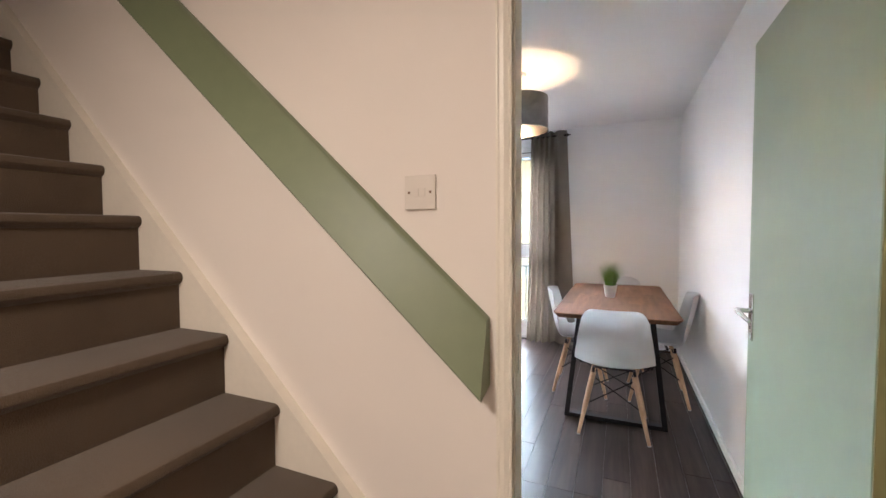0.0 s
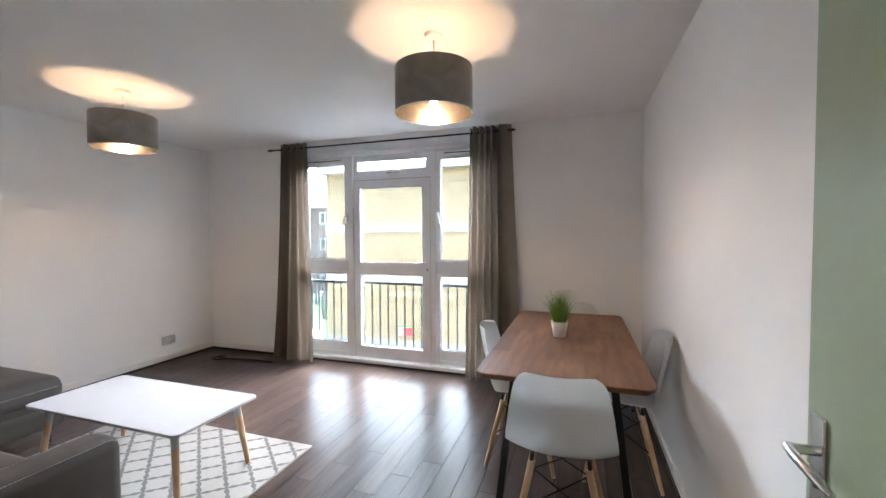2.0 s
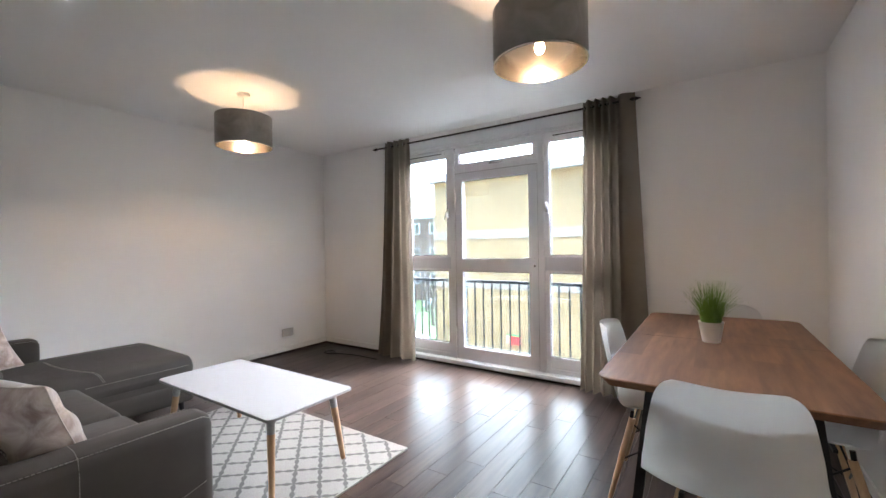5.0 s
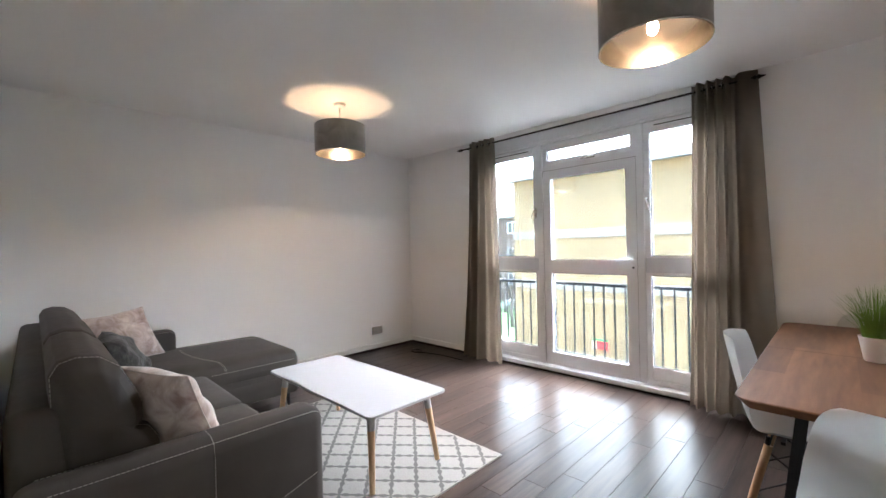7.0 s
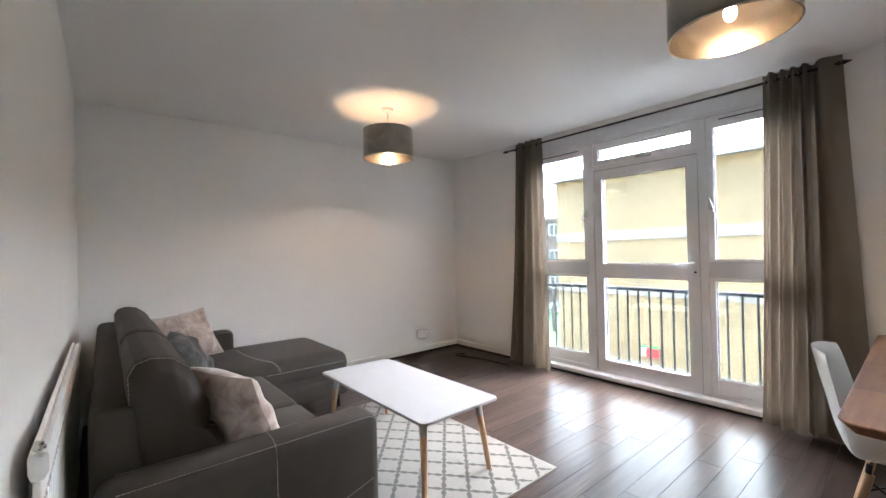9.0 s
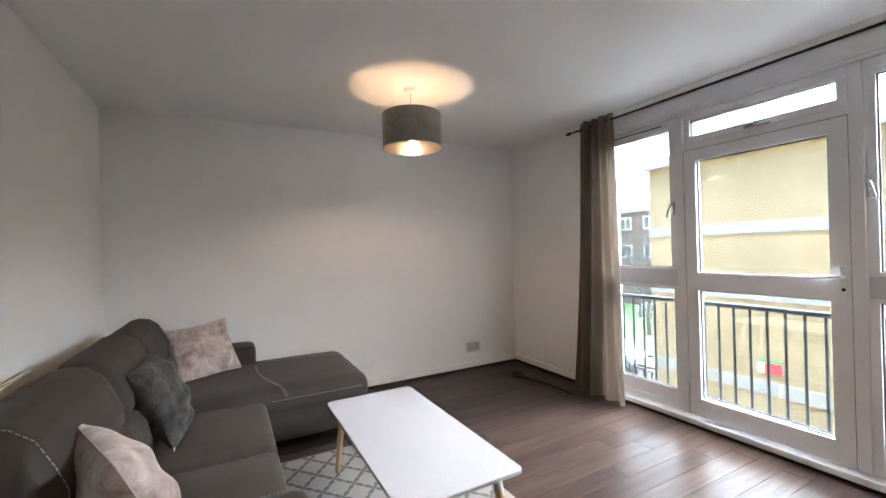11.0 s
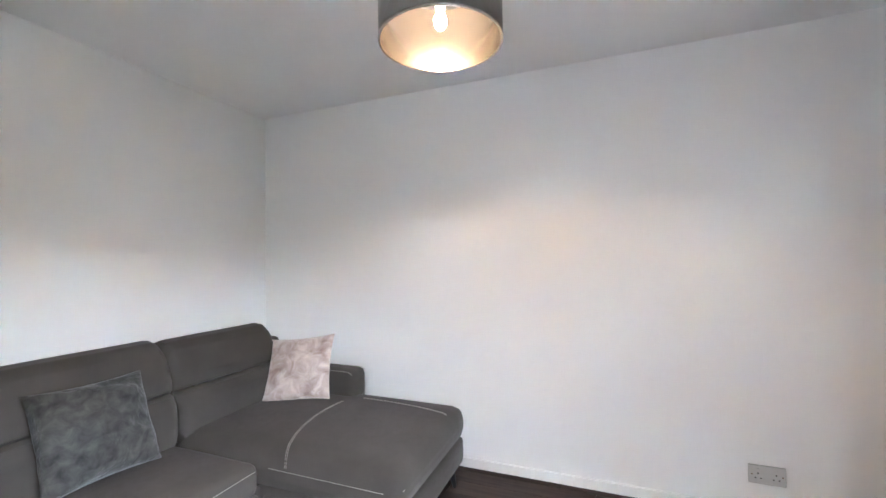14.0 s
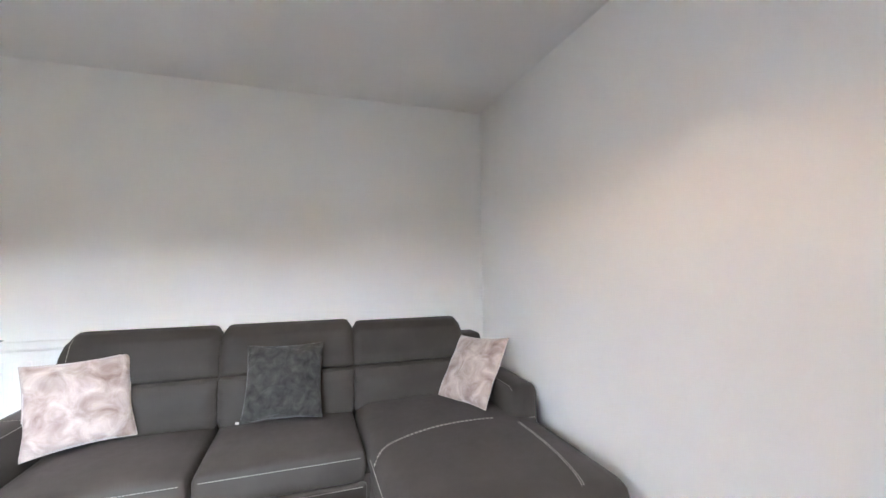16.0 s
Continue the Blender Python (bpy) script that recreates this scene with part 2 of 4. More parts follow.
LEATHER = leather("grey_leather", (0.047, 0.0395, 0.0335))
STITCH = plain("pale_thread", (0.30, 0.28, 0.25), 0.8)
# pile patches; their light tone is raised to put soft highlights into the colour
PINK = velvet("pink_crushed_velvet", (0.27, 0.19, 0.16), (0.68, 0.585, 0.54), 12.0, 0.9, 0.55, 0.7)
GREYV = velvet("grey_crushed_velvet", (0.014, 0.0132, 0.0122), (0.072, 0.067, 0.060), 21.0, 0.15, 0.9, 0.5)
WHITEC = cloth("pale_piping", (0.50, 0.43, 0.39))
CURTAIN = cloth("taupe_curtain", (0.255, 0.224, 0.19), 700, 0.08)
SHADE = velvet("grey_velvet_shade", (0.19, 0.18, 0.165), (0.27, 0.257, 0.238), 9.0)
LINING = plain("brushed_silver_lining", (0.44, 0.41, 0.375), 0.24, 1.0, spread=0.1, bump=0.06)
CARPET = carpet("brown_carpet", (0.105, 0.072, 0.048))
RUG = rug_pattern("trellis_rug", (0.29, 0.275, 0.26), (0.125, 0.12, 0.115), 0.0985, 0.084)
RUGEDGE = cloth("rug_binding", (0.29, 0.275, 0.255))
BULB = glow("warm_bulb", (1.0, 0.64, 0.36), 3.9)
GLASS = dimming_glass("window_glass")
YBRICK = brickwork("yellow_stock_brick", (0.30, 0.246, 0.162), (0.335, 0.275, 0.182), (0.20, 0.165, 0.112))
RBRICK = brickwork("red_brown_brick", (0.10, 0.055, 0.04), (0.13, 0.075, 0.055), (0.12, 0.10, 0.085))
CONCRETE = plain("grey_concrete_band", (0.25, 0.25, 0.245), 0.85, spread=0.12, grain=8)
FELT = plain("grey_roof_fascia", (0.33, 0.34, 0.36), 0.7, spread=0.1)
ASPHALT = plain("asphalt", (0.06, 0.06, 0.062), 0.9, spread=0.2, grain=60)
GRASS = plain("lawn_green", (0.04, 0.085, 0.02), 0.95, spread=0.35, grain=20)
BARK = plain("bare_bark", (0.075, 0.065, 0.058), 0.9, spread=0.2)
LEAF = plain("fake_grass_green", (0.13, 0.24, 0.03), 0.5, spread=0.35, grain=30)
POT = plain("white_ceramic", (0.76, 0.73, 0.71), 0.3, spread=0.02)
SIGNR = plain("red_sign", (0.60, 0.04, 0.05), 0.5)
SIGNG = plain("green_sign", (0.03, 0.30, 0.10), 0.5)
SIGNW = plain("white_sign", (0.55, 0.55, 0.54), 0.5)
CARW = plain("silver_car_paint", (0.55, 0.57, 0.60), 0.25, 0.3)
CARGLASS = plain("dark_car_glass", (0.02, 0.025, 0.03), 0.1)
RUBBER = plain("black_rubber", (0.02, 0.02, 0.02), 0.8)

# ---- mesh helpers ----


def bm_box(bm, x0, x1, y0, y1, z0, z1):
    v = [bm.verts.new((x, y, z)) for z in (z0, z1) for x, y in ((x0, y0), (x1, y0), (x1, y1), (x0, y1))]
    for f in ((3, 2, 1, 0), (4, 5, 6, 7), (0, 1, 5, 4), (1, 2, 6, 5), (2, 3, 7, 6), (3, 0, 4, 7)):
        bm.faces.new([v[i] for i in f])
    return v


def box(x0, x1, y0, y1, z0, z1, bevel=0.0, seg=2):
    bm = bmesh.new()
    bm_box(bm, min(x0, x1), max(x0, x1), min(y0, y1), max(y0, y1), min(z0, z1), max(z0, z1))
    if bevel:
        bmesh.ops.bevel(bm, geom=bm.edges[:], offset=bevel, segments=seg, affect="EDGES", profile=0.5)
    return bm


def lathe(profile, seg=32, centre=(0, 0, 0)):
    """A surface of revolution about z from (radius, height) pairs."""
    bm = bmesh.new()
    rings = []
    for r, z in profile:
        if r < 1e-5:
            rings.append([bm.verts.new((centre[0], centre[1], centre[2] + z))])
        else:
            rings.append([bm.verts.new((centre[0] + r * math.cos(2 * math.pi * i / seg), centre[1] + r * math.sin(2 * math.pi * i / seg), centre[2] + z)) for i in range(seg)])
    for a, b in zip(rings, rings[1:]):
        for i in range(seg):
            j = (i + 1) % seg
            q = [a[i % len(a)], a[j % len(a)], b[j % len(b)], b[i % len(b)]]
            q = list(dict.fromkeys(q))
            if len(q) > 2:
                bm.faces.new(q)
    return bm


def tube(points, radii, seg=10, bm=None, caps=True):
    """A round bar along points."""
    bm = bm or bmesh.new()
    pts = [Vector(p) for p in points]
    if isinstance(radii, (int, float)):
        radii = [radii] * len(pts)
    up = Vector((0.13, 0.31, 0.94))
    rings = []
    for i, p in enumerate(pts):
        d = (pts[min(i + 1, len(pts) - 1)] - pts[max(i - 1, 0)]).normalized()
        a = d.cross(up)
        if a.length < 0.05:
            a = d.cross(Vector((1, 0, 0)))
        a.normalize()
        b = d.cross(a)
        rings.append([bm.verts.new(p + radii[i] * (a * math.cos(2 * math.pi * k / seg) + b * math.sin(2 * math.pi * k / seg))) for k in range(seg)])
    for r, s in zip(rings, rings[1:]):
        for k in range(seg):
            bm.faces.new((r[k], r[(k + 1) % seg], s[(k + 1) % seg], s[k]))
    if caps:
        bm.faces.new(rings[0][::-1])
        bm.faces.new(rings[-1])
    return bm


def sheet(fn, nu, nv):
    """A grid surface from fn(u, v), u and v from 0 to 1."""
    bm = bmesh.new()
    g = [[bm.verts.new(fn(i / nu, j / nv)) for j in range(nv + 1)] for i in range(nu + 1)]
    for i in range(nu):
        for j in range(nv):
            bm.faces.new((g[i][j], g[i + 1][j], g[i + 1][j + 1], g[i][j + 1]))
    return bm


def part(name, bm, material, parent=None, label="", smooth=False, m=None, sharp=38):
    me = bpy.data.meshes.new(name)
    if m is not None:
        bmesh.ops.transform(bm, matrix=m, verts=bm.verts)
    bmesh.ops.recalc_face_normals(bm, faces=bm.faces)
    bm.to_mesh(me)
    bm.free()
    me.materials.append(material)
    if smooth:
        me.shade_smooth()
        me.set_sharp_from_angle(angle=radians(sharp))
    ob = new(name, me)
    if parent:
        ob.parent = parent
    if label:
        ob["label"] = label
    return ob


def thing(name, label, category, group="", m=None):
    ob = new(name)
    ob.empty_display_size = 0.1
    if m is not None:
        ob.matrix_basis = m
    return tagged(ob, label, category, group)


def structure(name, bm, material, label, smooth=False):
    return tagged(part(name, bm, material, smooth=smooth), label, name.split("_")[0], kind="structure")


# ---- the room's shell ----
XW, XE, YS, YN, H = -4.16, 0.609, 1.360, 5.04, 2.40
YH = 1.250           # hall face of the wall with the doorway
DX0, DX1, DZ = -0.186, 0.545, 1.98   # doorway
WX0, WX1, WZ1 = -2.93, -0.60, 2.345  # window opening


def joined(*boxes):
    bm = bmesh.new()
    for b in boxes:
        bm_box(bm, *b)
    return bm


structure("wall_west", box(XW - 0.15, XW, YS - 0.3, YN + 0.30, -0.02, H + 0.02), WALL, "white painted west wall of the living room")
structure("wall_east", box(XE, XE + 0.15, YS - 0.002, YN + 0.30, -0.02, H + 0.02), WALL, "white painted wall beside the dining table")
structure("wall_north", joined((XW, WX0, YN, YN + 0.28, -0.02, H), (WX1, XE, YN, YN + 0.28, -0.02, H), (WX0, WX1, YN, YN + 0.28, WZ1, H)), WALL,
          "white painted wall round the balcony window")
structure("wall_south", joined((XW, DX0 - 0.035, YH + 0.0105, YS, -0.02, H), (DX1 + 0.035, XE, YH + 0.0105, YS, -0.02, H), (DX0 - 0.035, DX1 + 0.035, YH + 0.0105, YS, DZ + 0.035, H)), WALL,
          "white painted wall behind the sofa with the doorway")
structure("wall_hall", joined((-3.6, DX0 - 0.035, YH, YH + 0.010, -0.02, 4.6), (DX1 + 0.035, 1.35, YH, YH + 0.010, -0.02, 2.6), (DX0 - 0.035, DX1 + 0.035, YH, YH + 0.010, DZ + 0.035, 2.6)), HALL,
          "cream plaster of the stair hall wall")
structure("ceiling", box(XW, XE, YS, YN, H, H + 0.12), CEIL, "white painted ceiling")
structure("floor_base", box(XW - 0.1, XE + 0.1, YS - 0.01, YN + 0.05, -0.12, -0.011), JOINT, "dark underlay of the laminate floor")
structure("floor_hall", box(-3.6, 1.35, -1.1, YS - 0.01, -0.12, -0.004), CARPET, "brown carpet of the hall floor")
structure("wall_hall_south", box(-3.6, 1.35, -1.2, -1.1, -0.02, 4.6), HALL, "cream hall wall behind the walker")
structure("wall_hall_east", box(1.35, 1.45, -1.2, YH + 0.01, -0.02, 4.6), HALL, "cream hall end wall")
structure("wall_hall_west", box(-3.7, -3.6, -1.2, YH + 0.01, -0.02, 4.6), HALL, "cream wall at the head of the stairs")
structure("ceiling_hall", joined((-0.9, 1.35, -1.1, YH, 2.42, 2.55), (-3.6, -0.9, -1.1, YH, 4.6, 4.7), (-0.9, -0.8, -1.1, YH, 2.55, 4.6)), HALL, "cream hall ceiling")

# skirting
structure("baseboard_west", box(XW, XW + 0.016, YS + 0.016, YN - 0.014, 0.024, 0.080, 0.004), GLOSS, "white gloss skirting board")
structure("baseboard_north", joined((XW, WX0, YN - 0.014, YN, 0.024, 0.080), (WX1, XE, YN - 0.014, YN, 0.024, 0.080)), GLOSS, "white gloss skirting board")
structure("baseboard_east", box(XE - 0.014, XE, YS + 0.02, YN - 0.014, 0.024, 0.080, 0.004), GLOSS, "white gloss skirting board")
structure("baseboard_south", box(XW + 0.014, DX0 - 0.12, YS, YS + 0.014, 0.024, 0.080, 0.004), GLOSS, "white gloss skirting board")

BEAD = plain("dark_brown_beading", (0.028, 0.016, 0.011), 0.5, spread=0.2)
structure("trim_beading_west", box(XW, XW + 0.019, YS + 0.019, YN - 0.019, 0.0005, 0.0235, 0.004), BEAD, "dark brown floor beading below the skirting")
structure("trim_beading_north", joined((XW, WX0, YN - 0.019, YN, 0.0005, 0.0235), (WX1, XE, YN - 0.019, YN, 0.0005, 0.0235)), BEAD, "dark brown floor beading below the skirting")
structure("trim_beading_east", box(XE - 0.019, XE, YS + 0.02, YN - 0.019, 0.0005, 0.0235, 0.004), BEAD, "dark brown floor beading below the skirting")
structure("trim_beading_south", box(XW + 0.019, DX0 - 0.12, YS, YS + 0.019, 0.0005, 0.0235, 0.004), BEAD, "dark brown floor beading below the skirting")

# ---- doorway and its leaf ----
structure("doorway_trim", joined(
    (DX0 - 0.035, DX0, YH - 0.004, YS + 0.004, 0, DZ + 0.035), (DX0, DX1, YH - 0.004, YS + 0.004, DZ, DZ + 0.035),
    (DX0, DX0 + 0.010, YH + 0.004, YH + 0.030, 0, DZ), (DX0 + 0.010, DX1 - 0.012, YH + 0.004, YH + 0.030, DZ - 0.012, DZ)), CREAM, "cream painted door lining with a stop")
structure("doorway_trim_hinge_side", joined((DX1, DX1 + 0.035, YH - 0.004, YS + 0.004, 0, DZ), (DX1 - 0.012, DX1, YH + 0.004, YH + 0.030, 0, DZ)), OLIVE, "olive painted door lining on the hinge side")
structure("trim_keep", box(DX0 + 0.0002, DX0 + 0.0025, YH + 0.045, YH + 0.070, 0.93, 1.03, 0.0005), CHROME, "metal latch keep in the lining")


def architrave(x, side):
    """A moulded strip beside the opening on the hall face."""
    prof = ((0, 0.002), (0, 0.016), (0.006, 0.019), (0.014, 0.015), (0.020, 0.010), (0.030, 0.010), (0.036, 0.006), (0.036, 0.0))
    bm = bmesh.new()
    lo = [bm.verts.new((x + side * u, YH - d, 0)) for u, d in prof]
    hi = [bm.verts.new((x + side * u, YH - d, DZ + 0.04)) for u, d in prof]
    for i in range(len(prof) - 1):
        bm.faces.new((lo[i], lo[i + 1], hi[i + 1], hi[i]))
    bm.faces.new(lo)
    bm.faces.new(hi[::-1])
    return bm


structure("trim_architrave", architrave(DX0 + 0.006, -1), CREAM, "cream moulded architrave beside the doorway")
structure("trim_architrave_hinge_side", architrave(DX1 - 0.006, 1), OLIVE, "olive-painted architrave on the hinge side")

leaf = thing("door", "open flush door painted sage green with chrome handle", "door", m=pose(0.548, 1.362, 0))
LX = -0.05
part("leaf", box(LX, LX + 0.042, -0.015, 0.808, 0.008, 1.962, 0.002), GREEN, leaf)
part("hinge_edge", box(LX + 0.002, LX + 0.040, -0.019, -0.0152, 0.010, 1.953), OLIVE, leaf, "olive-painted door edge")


def lever(parent, x, y, z, s):
    """Lever handle on a long back plate; s is the way it stands out."""
    h = part("door_handle", box(min(x, x + s * 0.007), max(x, x + s * 0.007), y - 0.021, y + 0.021, z - 0.085, z + 0.085, 0.003), CHROME, parent, "satin chrome back plate")
    part("spindle", tube([(x + s * 0.007, y, z + 0.022), (x + s * 0.045, y, z + 0.022)], 0.009), CHROME, h, smooth=True)
    part("lever", tube([(x + s * 0.045, y + 0.006, z + 0.022), (x + s * 0.048, y - 0.03, z + 0.020), (x + s * 0.044, y - 0.075, z + 0.012), (x + s * 0.034, y - 0.105, z + 0.0)], [0.009, 0.009, 0.008, 0.0065]), CHROME, h, smooth=True)
    part("keyhole", tube([(x + s * 0.0071, y, z - 0.04), (x + s * 0.0085, y, z - 0.04)], 0.005), DARKGAP, h)
    return h


lever(leaf, LX, 0.762, 0.965, -1)
lever(leaf, LX + 0.042, 0.762, 0.965, 1)
for hz in (0.28, 0.80, 1.70):
    hg = part("hinge", joined((-0.012, -0.008, -0.085, -0.02, hz, hz + 0.1)), BRASS, leaf, "worn brass butt hinge")
    part("knuckle", tube([(-0.008, -0.020, hz), (-0.008, -0.020, hz + 0.1)], 0.006), BRASS, hg)

# ---- stairs ----
stairs = thing("staircase", "straight stairs with dark brown fitted carpet", "stairs", m=pose(0, 0, 0))
RISE, RUN = 0.1937, 0.2100
SX, SZ = -0.676, 0.579    # one nosing on the string
NB = 2                     # steps below that nosing


def step(i):
    z = SZ + i * RISE
    x = SX - i * RUN
    prof = [(x - RUN - 0.03, z), (x - 0.018, z), (x - 0.006, z - 0.004), (x, z - 0.014), (x, z - 0.026), (x - 0.008, z - 0.036), (x - 0.022, z - 0.045), (x - 0.024, z - RISE), (x - RUN - 0.03, z - RISE)]
    bm = bmesh.new()
    a = [bm.verts.new((px, 0.34, pz)) for px, pz in prof]
    b = [bm.verts.new((px, 1.2195, pz)) for px, pz in prof]
    n = len(prof)
    for k in range(n):
        bm.faces.new((a[k], a[(k + 1) % n], b[(k + 1) % n], b[k]))
    bm.faces.new(a[::-1])
    bm.faces.new(b)
    return bm


for i in range(-NB, 11):
    part("step", step(i), CARPET, stairs, smooth=True)


def sloped(x0, z0, x1, z1, up, y0, y1):
    """A board along a slope: its lower edge runs from (x0, z0) to (x1, z1)."""
    bm = bmesh.new()
    q = [(x0, z0), (x1, z1), (x1, z1 + up), (x0, z0 + up)]
    a = [bm.verts.new((x, y0, z)) for x, z in q]
    b = [bm.verts.new((x, y1, z)) for x, z in q]
    for k in range(4):
        bm.faces.new((a[k], a[(k + 1) % 4], b[(k + 1) % 4], b[k]))
    bm.faces.new(a[::-1])
    bm.faces.new(b)
    return bm


SL = (2.353 - 0.54) / (-2.494 + 0.596)
part("string", sloped(-0.30, 0.53 + SL * 0.296 - 0.36, -3.2, 0.53 + SL * (-3.2 + 0.596) - 0.36, 0.35, 1.220, 1.2495), CREAM, stairs, "cream painted wall string")
part("capping", sloped(-0.30, 0.53 + SL * 0.296 - 0.011, -3.2, 0.53 + SL * (-3.2 + 0.596) - 0.011, 0.013, 1.214, 1.2495), CREAM, stairs, "rounded cream capping strip")

handrail = thing("handrail", "sage green painted handrail board on the stair wall", "handrail")


# a wedge-shaped board: the lower edge stands further out than the upper
def rail_prism(prof):
    """A straight bar up the stair wall with the cross-section prof, as (stand-out, height)."""
    bm = bmesh.new()
    rings = []
    for x in (-0.237, -3.1):
        rings.append([bm.verts.new((x, YH - o, z - 0.916 * (x + 0.237))) for o, z in prof])
    n = len(prof)
    for k in range(n):
        bm.faces.new((rings[0][k], rings[0][(k + 1) % n], rings[1][(k + 1) % n], rings[1][k]))
    bm.faces.new(rings[0][::-1])
    bm.faces.new(rings[1])
    bmesh.ops.recalc_face_normals(bm, faces=bm.faces)
    return bm


part("board", rail_prism(((0.001, 1.0695), (0.0295, 1.0695), (0.078, 0.910), (0.073, 0.902), (0.001, 0.918))), SHADEDGREEN, handrail)
part("top_edge", rail_prism(((0.001, 1.083), (0.020, 1.082), (0.028, 1.078), (0.0315, 1.070), (0.001, 1.070))), SHADEDGREEN, handrail)


def plate(name, label, cx, cz, w, h, wall, at, mat, rockers, screws=True):
    """A switch or socket plate on a wall; wall 's' faces -y, 'w' faces +x."""
    ob = thing(name, label, "switch" if rockers else "socket")

    def put(u0, u1, v0, v1, d0, d1, bev=0.0):
        if wall == "s":
            return box(cx + u0, cx + u1, at - d1, at - d0, cz + v0, cz + v1, bev)
        return box(at + d0, at + d1, cx + u0, cx + u1, cz + v0, cz + v1, bev)

    part("plate", put(-w / 2, w / 2, -h / 2, h / 2, 0, 0.009, 0.002), mat, ob)
    if rockers:
        for u in (-0.009, 0.009):
            part("rocker", put(u - 0.0065, u + 0.0065, -0.010, 0.010, 0.0092, 0.0108, 0.0006), mat, ob)
    else:
        for u in (-0.036, 0.036):
            part("rocker", put(u - 0.006, u + 0.006, 0.016, 0.03, 0.0092, 0.0125, 0.001), mat, ob)
            for du, dv in ((0, 0.006), (-0.011, -0.016), (0.011, -0.016)):
                part("slot", put(u + du - 0.003, u + du + 0.003, dv - 0.003, dv + 0.003, 0.0085, 0.0093), DARKGAP, ob)
    for u in (-w / 2 + 0.013, w / 2 - 0.013):
        part("screw", put(u - 0.003, u + 0.003, -0.003, 0.003, 0.0088, 0.0098), BRASS, ob)
    return ob


plate("light_switch", "aged white two-gang light switch on the stair wall", -0.418, 1.389, 0.086, 0.086, "s", YH, SWPL, True)
plate("double_socket", "grey plastic double power socket low on the wall", 4.472, 0.238, 0.148, 0.088, "w", XW, GREYPL, False)

# ---- balcony window ----
YF = 5.075   # room face of the frame
win = tagged(new("window_1"), "white painted balcony window with a glazed door", "window", kind="structure")
DL, DR = -2.190, -1.318   # door leaf


def wpart(name, x0, x1, z0, z1, y0=YF, y1=YF + 0.07, mat=UPVC, parent=None, bev=0.004, label=""):
    return part(name, box(x0, x1, y0, y1, z0, z1, bev), mat, parent or win, label)


wpart("head", WX0 + 0.003, WX1 - 0.003, 2.215, WZ1 - 0.003, YF - 0.012, YF + 0.09)
wpart("head_moulding", WX0 + 0.003, WX1 - 0.003, 2.235, 2.262, YF - 0.030, YF - 0.0125)
wpart("jamb", WX0 + 0.003, WX0 + 0.07, 0.062, 2.212)
wpart("jamb", WX1 - 0.07, WX1 - 0.003, 0.062, 2.212)
wpart("mullion", DL - 0.062, DL - 0.004, 0.062, 2.212, YF - 0.008)
wpart("mullion", DR + 0.004, DR + 0.062, 0.062, 2.212, YF - 0.008)
wpart("transom", DL - 0.003, DR + 0.003, 1.953, 2.0)
wpart("window_sill", WX0 + 0.003, WX1 - 0.003, 0.018, 0.058, YN - 0.030, YF + 0.10, bev=0.006)
part("sill_shadow_gap", box(WX0 + 0.01, WX1 - 0.01, YN - 0.016, YF, 0.0, 0.0175), DARKGAP, win, "dark gap under the sill")


def sash(x0, x1, z0, z1, w, y0, y1, parent, name="sash"):
    """Four bars round a pane."""
    s = part(name, joined((x0, x0 + w, y0, y1, z0, z1), (x1 - w, x1, y0, y1, z0, z1), (x0 + w, x1 - w, y0, y1, z0, z0 + w), (x0 + w, x1 - w, y0, y1, z1 - w, z1)), UPVC, parent)
    return s


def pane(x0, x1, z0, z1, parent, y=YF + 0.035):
    g = part("pane", box(x0, x1, y, y + 0.005, z0, z1), GLASS, parent, "window glass tinted grey to dim the outdoor view")
    # shadow off: daylight from sun and sky skips the dimming tint
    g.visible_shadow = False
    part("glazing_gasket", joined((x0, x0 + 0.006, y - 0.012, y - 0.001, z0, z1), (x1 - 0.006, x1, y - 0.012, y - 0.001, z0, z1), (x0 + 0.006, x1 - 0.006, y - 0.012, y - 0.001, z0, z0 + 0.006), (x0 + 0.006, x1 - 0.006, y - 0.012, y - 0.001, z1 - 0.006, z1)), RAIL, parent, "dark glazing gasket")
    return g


# transom light
sash(DL, DR, 2.002, 2.211, 0.043, YF + 0.004, YF + 0.06, win, "transom_sash")
wpart("transom_bead", DL + 0.043, DR - 0.043, 2.149, 2.1675, YF + 0.012, YF + 0.055, bev=0.002)
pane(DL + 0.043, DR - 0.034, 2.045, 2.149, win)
part("catch_stay", tube([(-1.80, YF - 0.004, 2.020), (-1.73, YF - 0.022, 2.028), (-1.64, YF - 0.020, 2.036)], 0.006), CHROME, win, "pale metal stay", True)
part("transom_catch", box(-1.80, -1.66, YF - 0.008, YF + 0.003, 2.006, 2.022, 0.004), CHROME, win, "pale metal window catch")
